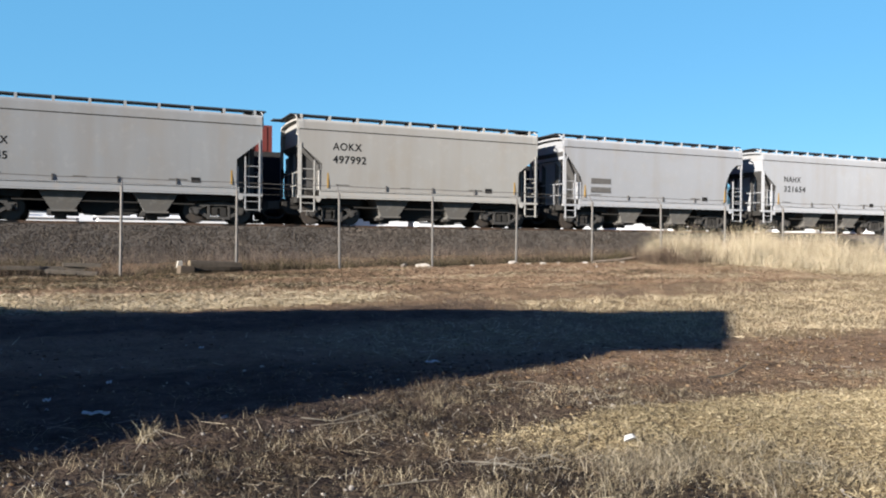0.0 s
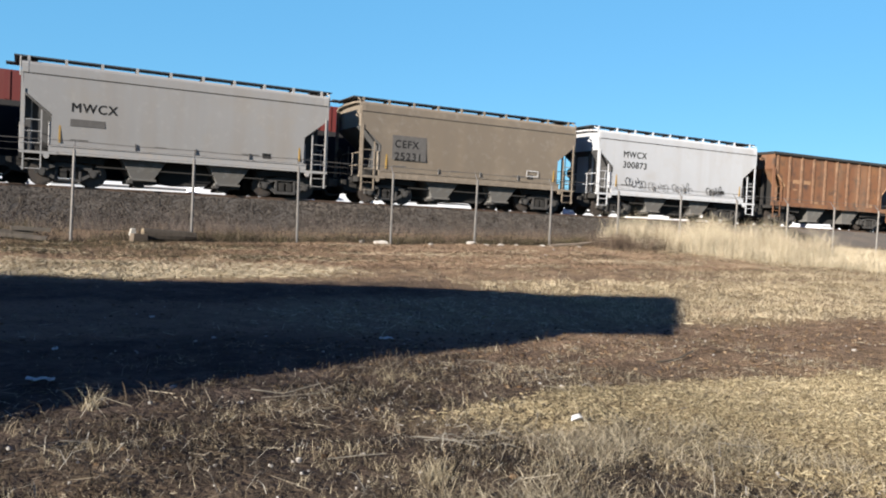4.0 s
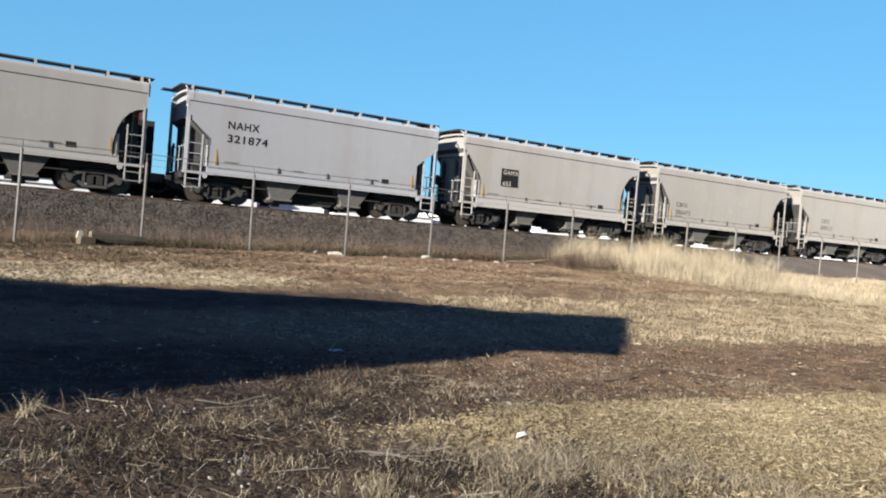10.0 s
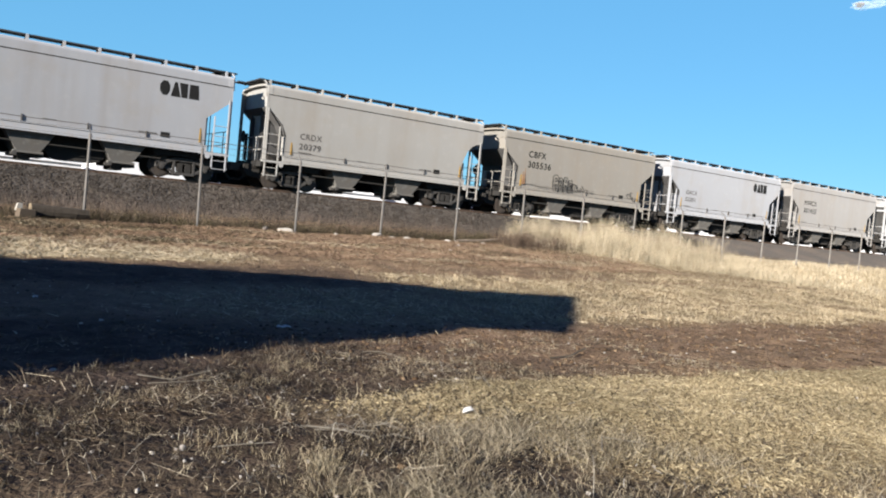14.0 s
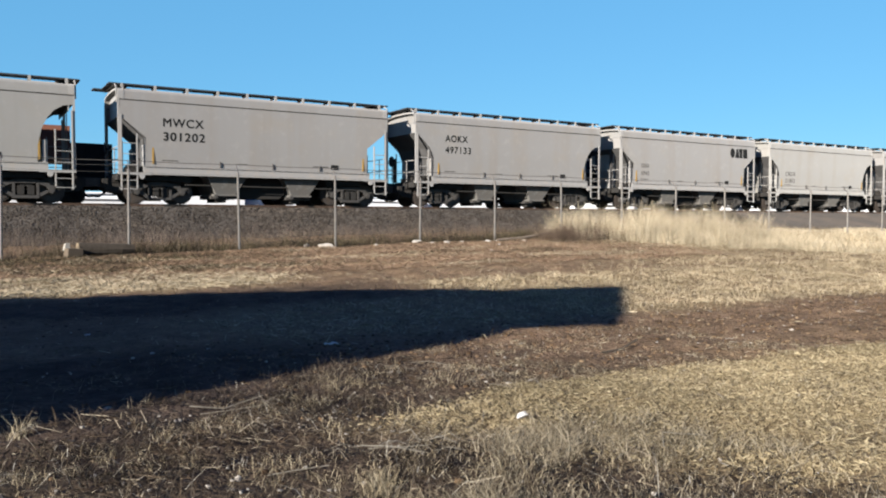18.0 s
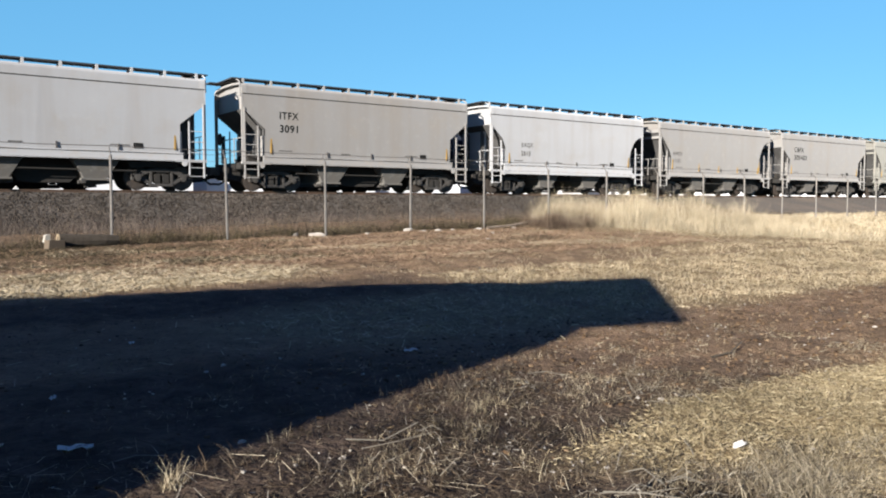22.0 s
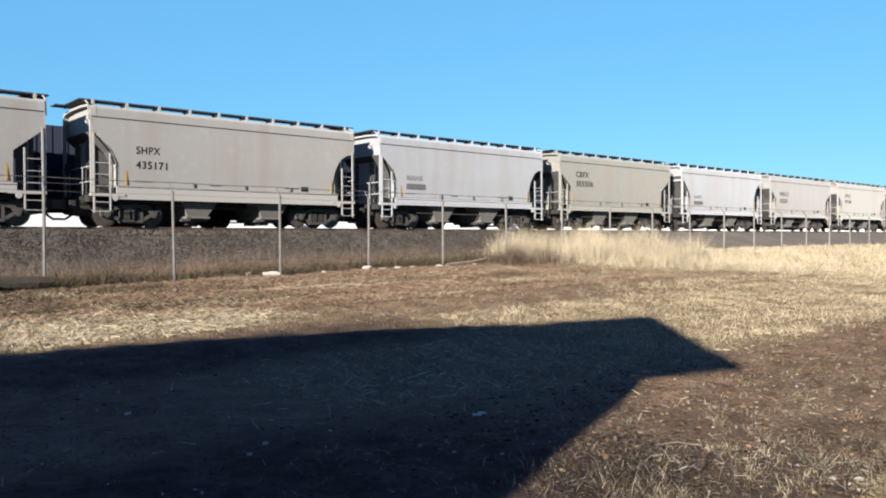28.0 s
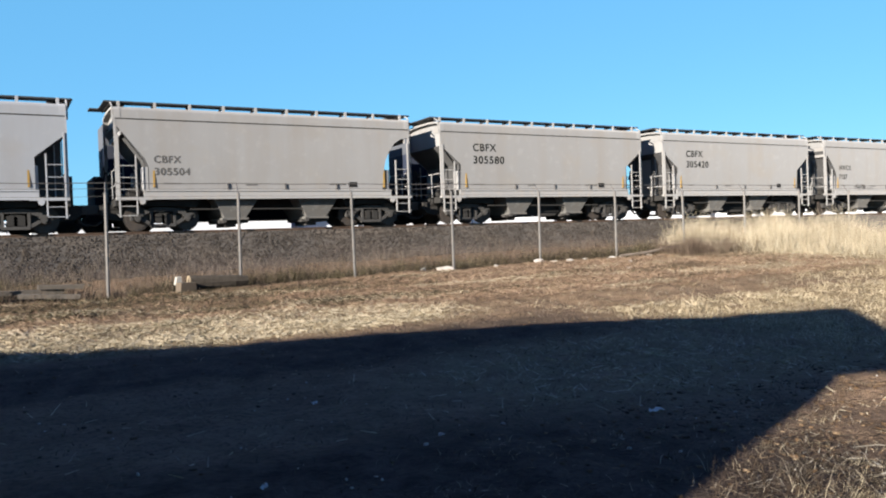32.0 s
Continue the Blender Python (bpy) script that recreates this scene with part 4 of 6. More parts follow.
# car by car from the head: colour, end style, sill, mark, number, height of the mark, extras
CARS = {
    -4: (PALE, "plain", "thin"),
    -3: (WARM, "plain", "thin"), -2: (COOL, "plain", "thin", "NAHX", "321654", 3.0), -1: (COOL, "steep", "thin", "----", "", 2.4),
    0: (BEIGE, "plain", "thin", "AOKX", "497992", 3.35), 1: (GREY, "plain", "thin", "DSIX", "6345", 2.9), 2: (COOL, "plain", "thin", "NAHX", "321892", 3.1),
    3: (BEIGE, "low", "thin", "CRDX", "22048", 2.45, "dots"), 4: "rib", 5: (PALE, "plain", "thin", "MWCX", "300873", 3.3, "mural"),
    6: (BROWN, "plain", "thin", "CEFX", "25231", 2.7, "patch"), 7: (WARM, "plain", "thin", "MWCX", "", 2.9), 8: (COOL, "plain", "thin", "AOKX", "482826", 3.2),
    9: (COOL, "plain", "thin", "NAHX", "321923", 3.1), 10: (PALE, "plain", "thin", "DSIX", "6556", 2.6, "logo"), 11: (OLIVE, "plain", "thin", "CBFX", "300511", 2.6, "tags"),
    12: (PALE, "low", "deep", "SHQX", "2620", 2.7), 13: (TAN, "plain", "thin", "CEFX", "300313", 2.6), 14: (TAN, "steep", "thin", "CBFX", "306473", 2.4),
    15: (BEIGE, "steep", "deep", "GAMX", "653", 2.9, "plate"), 16: (COOL, "plain", "thin", "NAHX", "321874", 3.1), 17: (BEIGE, "low", "thin", "CEFX", "300088", 2.9),
    18: (PALE, "steep", "thin", "NAHX", "", 2.5), 19: (WARM, "plain", "thin", "MWCX", "301455", 3.1), 20: (COOL, "plain", "thin", "GACX", "53201", 2.6, "logo"),
    21: (TAN2, "plain", "thin", "CBFX", "305536", 3.3, "scrawl"), 22: (BEIGE, "low", "thin", "CRDX", "20379", 2.45), 23: (COOL, "plain", "thin", "----", "", 2.6, "logo"),
    24: (OLIVE, "plain", "thin", "----", "", 2.6), 25: (WARM, "plain", "thin", "----", "", 2.6), 26: (BEIGE, "low", "thin", "CRDX", "21852", 2.45),
    27: (WARM, "plain", "thin", "DSIX", "5743", 2.6, "logo"), 28: (WARM, "low", "thin", "AOKX", "497133", 3.3), 29: (WARM, "plain", "thin", "MWCX", "301202", 3.2),
    30: (BEIGE, "steep", "thin", "CRDX", "20473", 2.6), 31: (OLIVE, "steep", "thin", "CBDX", "300200", 2.6), 32: (WARM, "plain", "thin", "CBFX", "305403", 3.2),
    33: (WARM, "steep", "thin", "HWCX", "11121", 2.6), 34: (PALE, "low", "deep", "EAQX", "2515", 2.9), 35: (WARM, "plain", "thin", "ITFX", "3091", 3.2),
    36: (PALE, "plain", "thin", "HWCX", "5303", 2.9), 37: (COOL, "plain", "thin", "NAHX", "321922", 2.9), 38: (WARM, "steep", "thin", "HWCX", "11263", 2.6),
    39: (COOL, "steep", "thin", "NAHX", "320269", 2.5), 40: (BEIGE, "plain", "thin", "AOKX", "499100", 3.3), 41: (WARM, "plain", "thin", "MWCX", "30200", 3.0),
    42: (COOL, "steep", "thin", "NAHX", "", 2.4), 43: (OLIVE, "plain", "thin", "CBFX", "305506", 3.2), 44: (COOL, "low", "thin", "NAHX", "", 2.5),
    45: (BEIGE, "low", "deep", "SHPX", "435171", 2.9), 46: (WARM, "plain", "thin", "HWCX", "10102", 3.1), 47: (PALE, "low", "deep", "SHPX", "435289", 2.9),
    48: (BEIGE, "plain", "thin", "AOKX", "498113", 3.2), 49: (WARM, "steep", "thin", "HWCX", "7157", 2.8, "scribble"), 50: (WARM, "plain", "thin", "CBFX", "305420", 3.2),
    51: (WARM, "plain", "thin", "CBFX", "305580", 3.2), 52: (WARM, "steep", "thin", "CBFX", "305504", 2.55), 53: (COOL, "plain", "thin", "----", "", 2.6), 54: (WARM, "plain", "thin"),
}
WORD = {TAN2: "stained tan-grey", GREY: "mid grey", COOL: "cool light grey", WARM: "warm grey", BEIGE: "beige-grey", OLIVE: "dull olive-grey", PALE: "whitish grey", TAN: "tan-grey", BROWN: "dark brown"}
WIDTH = {"DSIX": (0.76, 0.84), "HWCX": (0.72, 0.86), "SHPX": (0.76, 0.84), "EAQX": (0.78, 0.86), "AOKX": (0.9, 0.95), "ITFX": (0.85, 0.92), "NAHX": (0.92, 0.95)}
SPRAY = {
    "scribble": ((-2.9, -1.9, 1.6, 1.72, 6, 0.35, 0.013, INK), (-2.2, -1.0, 1.5, 1.6, 5, 0.25, 0.01, FADED)),
    "tags": ((1.4, 2.6, 1.55, 1.7, 5, 0.35, 0.012, INK), (-0.6, 0.4, 1.55, 1.65, 4, 0.3, 0.01, FADED)),
    "mural": ((-3.9, -2.6, 1.75, 2.05, 6, 0.6, 0.014, INK), (-2.3, -1.0, 1.65, 1.85, 6, 0.6, 0.010, FADED), (-0.6, 0.8, 1.65, 1.9, 7, 0.6, 0.012, FADED), (2.0, 3.3, 1.6, 1.85, 7, 0.6, 0.016, INK), (2.2, 3.0, 1.6, 1.75, 4, 0.5, 0.014, FADED)),
    "scrawl": ((-0.75, 0.05, 1.80, 1.90, 4, 0.6, 0.014, INK), (-3.6, -2.5, 1.66, 1.72, 6, 0.2, 0.010, FADED), (0.2, 0.9, 1.72, 1.80, 4, 0.3, 0.010, FADED), (3.7, 4.4, 1.66, 1.85, 3, 0.6, 0.014, INK)),
}
# how far a car's lettering stands from its usual place, along and up
SHIFT = {2: (0.0, 0.30), 9: (0.0, 0.2), 32: (-0.1, 0.15), 33: (-0.35, 0.05), 37: (0.1, 0.36), 16: (0.0, 0.2), 48: (-0.2, 0.12), 49: (-0.25, 0.05), 43: (-0.15, 0.15), 13: (0.7, 0.0), 52: (-0.35, 0.12), 12: (0.2, 0.0), 46: (0.0, 0.28), 50: (0.0, 0.2), 51: (0.0, 0.2), 39: (-0.25, 0.22), 0: (-0.15, 0.05), 27: (0.0, 0.0), 34: (0.45, -0.25)}
# ends with no plate under the slope sheet: through them one sees what lies beyond
OPEN_LEFT = (6, 13, 21, 23, 28, 29, 30, 31, 33, 35, 37, 38, 39, 51, 52)
OPEN_RIGHT = (6, 13, 14, 18, 21, 22, 23, 24, 28, 29, 30, 31, 33, 35, 37, 40, 41, 50, 52)
MASTERS = {}
TRAIN = []


def car_start(k):
    return 13.43 - PITCH * k


SPECIAL = {"scribble": "with small black scribble", "logo": "with heavy black mark", "tags": "with black spray tags", "dots": "with small sprayed blots", "mural": "with sprayed mural along its sill", "patch": "with pale number patch", "plate": "with black number plate panel", "scrawl": "with sprayed line drawings"}
for k, spec in CARS.items():
    m = Matrix.Translation((car_start(k), TRACK_Y, RAIL_Z))
    if spec == "rib":
        car = rib_car()
        car.matrix_basis = m
        TRAIN.append((k, car))
        continue
    colour, style, sill, mark, number, z, extra = (*spec, "", "", 3.0, "")[:7] if len(spec) == 3 else (*spec, "")[:7]
    if (style, sill) not in MASTERS:
        car = MASTERS[style, sill] = hopper_car(style, sill)
        car.matrix_basis = m
    else:
        car = copy_thing(MASTERS[style, sill], m)
        for o in [o for o in car.children_recursive if o.name.split(".")[0] in ("marking", "car_number", "emblem", "number_panel", "spray_paint", "stencil_frame", "rust_stain", "end_wall", "end_sheet")]:
            bpy.data.objects.remove(o)
    TRAIN.append((k, car))
    car["label"] = f"{WORD[colour]} two-bay covered hopper car {SPECIAL.get(extra, 'with dark roof walkway')}"
    for e, opened in ((-1, OPEN_LEFT), (1, OPEN_RIGHT)):
        if k not in opened:
            for y_ in (-0.62, 0.62):
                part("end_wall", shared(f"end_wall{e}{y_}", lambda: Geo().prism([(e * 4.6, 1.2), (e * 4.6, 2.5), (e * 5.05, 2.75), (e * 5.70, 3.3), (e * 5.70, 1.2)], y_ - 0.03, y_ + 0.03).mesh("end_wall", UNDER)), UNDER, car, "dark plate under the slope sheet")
            part("end_sheet", shared(f"end_sheet{e}", lambda: Geo().box(*sorted((e * 5.46, e * 5.5)), -0.74, 1.2, 1.18, 3.5).mesh("end_sheet", PAINT)), PAINT, car, "upright sheet across the end")
    shade = random.Random(k).uniform(0.94, 1.06)
    for o in car.children_recursive:
        o.color = (*(min(0.8, c * shade * (1.0 if o.name.startswith("tank") else 1.12)) for c in colour), 1)
    y = -side_y(2.3) - 0.006
    along, up = SHIFT.get(k, (0.0, 0.06))
    z += up
    ink = INK if z > 2.75 else FADED
    if extra == "plate":
        y = -WIDE - 0.004
        part("number_panel", Geo().box(-3.55, -2.5, y - 0.002, y + 0.001, 2.18, 3.05), INK, car, "black painted panel")
        ink, y = BONE, y - 0.004
    if extra == "patch":
        y = -WIDE - 0.004
        part("number_panel", Geo().box(-4.3, -2.6, y - 0.002, y + 0.001, 2.0, 3.1), FADED, car, "pale repainted patch")
        y -= 0.004
    panel = extra in ("plate", "patch")
    for text, dz, nm in ((mark, 0.0, "marking"), (number, -0.55 if z > 2.75 else -0.44, "car_number")):
        if text and text != "----":
            o = part(nm, glyphs(text, 0.30 if extra == "plate" else 0.47 if z > 2.75 else 0.36, ink), ink, car, "stencilled letters" if nm == "marking" else "stencilled number")
            o.scale = (*WIDTH.get(mark, (1.0, 1.0)), 1.0)
            if nm == "car_number":
                o.scale.x *= 1.22 if mark == "NAHX" else 1.08
            o.location, o.rotation_euler = (-4.2 + along if extra != "plate" else -3.45, y if panel else -side_y(z - 0.2 + dz) - 0.006, z - 0.2 + dz), (math.pi / 2 + (0 if panel else math.atan(0.0597 * max(0.0, 3.3 - (z - 0.05 + dz)))), 0, 0)
        elif mark == "----" and nm == "marking" or (mark and not number and nm == "car_number"):
            o = part(nm, Geo().box(-4.2, -3.0, -side_y(z + 0.08 + dz) - 0.006, -side_y(z - 0.18 + dz) + 0.02, z - 0.18 + dz, z + 0.08 + dz), FADED, car, "worn illegible lettering")
    if extra == "logo":
        mark_ob = part("emblem", logo_geo(-WIDE - 0.004), INK, car, "heavy black block mark")
        mark_ob.scale.x, mark_ob.location.x = {27: (0.88, 0.9), 20: (0.82, 0.35), 23: (0.85, 0.38)}.get(k, (1.0, 0.0))
    if k == 33:
        for x in (-1.9, 0.15, 2.2, 4.5):
            part("reflector", shared("reflector", lambda: Geo()), YELLOW, car).location = (x, -side_y(1.7) - 0.006, 1.6)
    if extra == "dots":
        for x0, z0, w, c in ((-0.1, 2.15, 0.13, RED), (2.2, 2.2, 0.1, INK), (1.1, 1.68, 0.1, INK), (0.7, 2.35, 0.08, FADED)):
            part("spray_paint", Geo().prism([(x0 + w * math.cos(a * 0.785), z0 + w * 0.8 * math.sin(a * 0.785)) for a in range(8)], y - 0.002, y + 0.001), c, car, "small sprayed blot")
    for x0, x1, z0, z1, n, big, pen, c in SPRAY.get(extra, ()):
        part("spray_paint", scrawl_geo(y, k + n, x0, x1, z0, z1, n, big, pen), c, car, "thin spray-painted loops")
    if extra == "patch":
        part("stencil_frame", Geo().box(2.95, 3.65, y - 0.002, y + 0.001, 1.98, 2.02).box(2.95, 3.65, y - 0.002, y + 0.001, 1.72, 1.76).box(2.95, 2.99, y - 0.002, y + 0.001, 1.76, 1.98).box(3.61, 3.65, y - 0.002, y + 0.001, 1.76, 1.98), LITTER, car, "white stencilled frame")
    if extra == "scrawl":
        part("spray_paint", bubbles_geo(y, -2.05, 0.37, 4, 1.52, 2.42), INK, car, "sprayed bubble letters in outline")
        for xx, w, z0, z1 in ((-4.42, 0.05, 1.66, 2.35), (-4.30, 0.03, 1.66, 2.55)):
            part("rust_stain", Geo().prism([(xx - w, z0), (xx + w, z0), (xx + w * 0.4, z1), (xx - w * 0.4, z1)], y - 0.002, y + 0.03), RUSTPALE, car, "rusty brown drip")


# ---- the far train and what lies beyond ----
WELL = mat("sooty_well_steel", (0.011, 0.010, 0.011), 0.9, 0, [((0.022, 0.017, 0.015), 2.0, 0.5, 0.8, 0.6)])
NAVY = mat("dark_blue_container", (0.009, 0.014, 0.03), 0.85, 0, [((0.03, 0.028, 0.027), 2.0, 0.5, 0.8, 0.5)], 0.0, 10, False, 0.0)
GREYBOX = mat("grey_container", (0.055, 0.058, 0.066), 0.8, 0, [((0.10, 0.10, 0.10), 2.0, 0.5, 0.8, 0.5)], 0.0, 10)
ORANGE = mat("orange_bulkhead", (0.17, 0.062, 0.036), 0.7, 0, [((0.15, 0.06, 0.03), 3.0, 0.5, 0.8, 0.6)])


def far_car(load, half):
    """A wagon of the second train: a low frame on trucks, and what it carries."""
    label = {"red": "black well wagon carrying a red shipping container", "navy": "black well wagon carrying a dark blue container",
             "stack": "black well wagon with a grey container over a dark one", "bulkhead": "empty black flat wagon with an orange bulkhead", "": "empty low black flat wagon"}[load]
    car = thing("container_car" if load in ("red", "navy", "stack") else "flat_car", label, "freight car", "cars of the far train")
    tall = load in ("red", "navy", "stack")
    low = {"red": 0.58, "stack": 0.5}.get(load, 0.86)
    part("deck", Geo().box(-half, half, -1.45, 1.45, low, 1.15).prism([(-half + 3.4, low), (-half + 4.2, 0.5), (half - 6.2, 0.5), (half - 5.4, low)], -1.1, 1.1).box(-half - 0.14, half + 0.14, -0.4, 0.4, 0.7, 1.05), BLACK, car, "black steel deck frame")
    if tall:
        part("well", Geo().box(-6.6, 6.6, -1.45, 1.45, 1.15, 2.35 if load != "red" else 3.5), WELL, car, "black steel well side")
    if load == "red":
        box_z, paint = (3.5, 4.78), RED
    elif load == "navy":
        box_z, paint = (2.35, 4.25), NAVY
    elif load == "stack":
        part("container", Geo().box(-6.1, 6.1, -1.22, 1.22, 2.35, 3.62), NAVY, car, "dark blue corrugated container")
        box_z, paint = (3.62, 4.6), GREYBOX
    if tall:
        part("container", Geo().box(-6.1, 6.1, -1.22, 1.22, *box_z), paint, car, "corrugated steel container")
        for i in range(20):
            part("corrugation", shared("corr" + load, lambda: Geo().box(-0.11, 0.11, -1.25, -1.22, box_z[0] + 0.06, box_z[1] - 0.06).mesh("corrugation", paint)), paint, car).location = (-5.75 + i * 0.605, 0, 0)
    if load == "bulkhead":
        part("bulkhead_frame", Geo().box(-4.9, -3.2, -1.3, 1.3, 1.15, 2.7).box(-6.3, -6.15, -1.4, 1.4, 1.15, 3.5), BLACK, car, "black steel rack")
        part("bulkhead", Geo().box(-6.15, -4.9, -1.35, 1.35, 1.9, 3.4), ORANGE, car, "faded orange steel bulkhead")
    for s in (-1, 1):
        truck(s * (half - 1.25), car)
    return car


# the second train's cars from its red containers to those that follow
FAR_LOADS = [("red", 6.85)] * 4 + [("", 9.3), ("bulkhead", 6.85), ("", 6.85), ("navy", 6.85), ("stack", 6.85), ("stack", 6.85)]
FAR_TRAIN = []
x = -19.5
for load, half in FAR_LOADS:
    car = far_car(load, half)
    x += half + 0.15
    car.location = (x, FAR_TRACK_Y, RAIL_Z)
    FAR_TRAIN.append((x, car))
    x += half + 0.15


def warehouse(x0, x1, y, z1):
    b = thing("warehouse", "long low white metal warehouse beyond the tracks", "building", "distant white buildings")
    part("wall", Geo().box(x0, x1, y, y + 14, 0.0, z1), WHITEWALL, b)
    part("roof", Geo().prism([(y - 0.3, z1), (y + 7, z1 + 0.35), (y + 14.3, z1), (y + 14.3, z1 + 0.15), (y + 7, z1 + 0.5), (y - 0.3, z1 + 0.15)], x0 - 0.3, x1 + 0.3, "x"), WHITEWALL, b)
    return b


warehouse(-120, 420, 112, 4.3)
r_ = random.Random(8)
x = -70.0
while x < 230:
    w = r_.uniform(5, 15)
    warehouse(x, x + w, 88 + 0.06 * max(x, 0) + r_.uniform(0, 5), r_.choice((3.0, 3.2, 3.5, 3.9, 4.4, 4.8)) + 0.002 * max(x, 0))
    x += w + r_.uniform(0.8, 4.0)


# ---- a small cloud far off ----
CLOUD = mat("white_cloud", (0.80, 0.82, 0.85), 1.0, 0, [((0.72, 0.75, 0.80), 0.02, 0.4, 0.7, 0.6)])
CLOUD.node_tree.nodes["Principled BSDF"].inputs["Alpha"].default_value = 0.05


def cloud_place(azimuth, elevation, far=2600.0):
    a, b = radians(azimuth), radians(elevation)
    return pose(far * math.cos(b) * math.sin(a), far * math.cos(b) * math.cos(a), far * math.sin(b), 0, 0, -azimuth)


def cloud(azimuth, elevation, wide, tall, seed):
    """A flat heap of rounded billows, larger in its middle, with a ragged edge."""
    r = random.Random(seed)
    g = Geo()
    for i in range(24):
        u = r.gauss(0, 0.26)
        q = max(0.12, 1 - (u / 0.62) ** 2)
        g.add(*billow(r.uniform(0.10, 0.26) * tall * q * 1.5, (u * wide, r.uniform(-0.3, 0.3) * tall, r.uniform(-0.35, 0.45) * tall * q + u * tall * 0.5), r))
    o = part("cloud", g, CLOUD)
    o.matrix_basis = cloud_place(azimuth, elevation)
    return tagged(o, "small thin white cloud in clear blue sky", "cloud", kind="structure")


def billow(radius, at_, r, n=8, m=5):
    vs = [(at_[0], at_[1], at_[2] + radius)]
    for i in range(1, m):
        for j in range(n):
            u, v, q = math.pi * i / m, 2 * math.pi * j / n, radius * r.uniform(0.85, 1.15)
            vs.append((at_[0] + 2.4 * q * math.sin(u) * math.cos(v), at_[1] + q * math.sin(u) * math.sin(v), at_[2] + q * math.cos(u)))
    vs.append((at_[0], at_[1], at_[2] - radius))
    fs = [(0, 1 + j, 1 + (j + 1) % n) for j in range(n)]
    fs += [(1 + i * n + j, 1 + i * n + n + j, 1 + i * n + n + (j + 1) % n, 1 + i * n + (j + 1) % n) for i in range(m - 2) for j in range(n)]
    fs += [(len(vs) - 1, 1 + (m - 2) * n + (j + 1) % n, 1 + (m - 2) * n + j) for j in range(n)]
    return vs, fs


thin_cloud = cloud(61.6, 15.9, 135, 24, 5)


# ---- the house whose shadow lies on the field ----
HOUSE_EAVE = 3.62


def house():
    """Long low house beside the camera's stand; its gable end faces the field."""
    h = thing("house", "low gabled house with plain siding behind the camera", "house")
    ux, uy = Vector((-0.961, 0.275, 0)), Vector((0.275, 0.961, 0))
    reach = (HOUSE_EAVE + 0.43) / math.tan(SUN_EL)
    eave = Vector((5.55 - 0.911 * reach, 6.22 - 0.412 * reach, 0))
    span, length, ze, over = 3.9, 22.0, HOUSE_EAVE, 0.35
    zr = ze + 2.98 * math.tan(SUN_EL)

    def P(a, b, z):
        q = eave + ux * a + uy * b
        return (q.x, q.y, z)

    g = Geo().add([P(a, b, z) for a in (0.75, length) for b, z in ((over, -0.7), (over, ze - 0.02), (span / 2, zr - 0.15), (span - over, ze - 0.02), (span - over, -0.7))],
                  [(0, 1, 2, 3, 4), (5, 9, 8, 7, 6), (0, 5, 6, 1), (1, 6, 7, 2), (2, 7, 8, 3), (3, 8, 9, 4), (4, 9, 5, 0)])
    part("wall", g, SIDING, h)
    for b0, b1 in ((0, span / 2), (span / 2, span)):
        za, zb = (ze, zr) if b0 == 0 else (zr, ze)
        r = Geo().add([P(a, b, z + dz) for a in (0, length + 0.4) for b, z in ((b0, za), (b1, zb)) for dz in (-0.07, 0.0)],
                      [(0, 1, 3, 2), (4, 6, 7, 5), (0, 4, 5, 1), (2, 3, 7, 6), (0, 2, 6, 4), (1, 5, 7, 3)])
        part("roof_slope", r, SHINGLE, h, "dark shingled roof slope")
    return h


house()


# ---- grass, weeds and stones ----
def gzv(x, y):
    """Ground heights for arrays."""
    i = np.clip(np.searchsorted(GX, x) - 1, 0, len(GX) - 2)
    j = np.clip(np.searchsorted(GY, y) - 1, 0, len(GY) - 2)
    u, v = (x - GX[i]) / (GX[i + 1] - GX[i]), (y - GY[j]) / (GY[j + 1] - GY[j])
    return (GZ[j, i] * (1 - u) + GZ[j, i + 1] * u) * (1 - v) + (GZ[j + 1, i] * (1 - u) + GZ[j + 1, i + 1] * u) * v


def flat_mesh(name, v, f, material):
    """A mesh from arrays; all faces have the same number of corners."""
    me = bpy.data.meshes.new(name)
    k = f.shape[1]
    me.vertices.add(len(v))
    me.vertices.foreach_set("co", np.ascontiguousarray(v, dtype=np.float32).ravel())
    me.loops.add(f.size)
    me.loops.foreach_set("vertex_index", np.ascontiguousarray(f, dtype=np.int32).ravel())
    me.polygons.add(len(f))
    me.polygons.foreach_set("loop_start", np.arange(0, f.size, k, dtype=np.int32))
    me.update()
    me.materials.append(material)
    return me


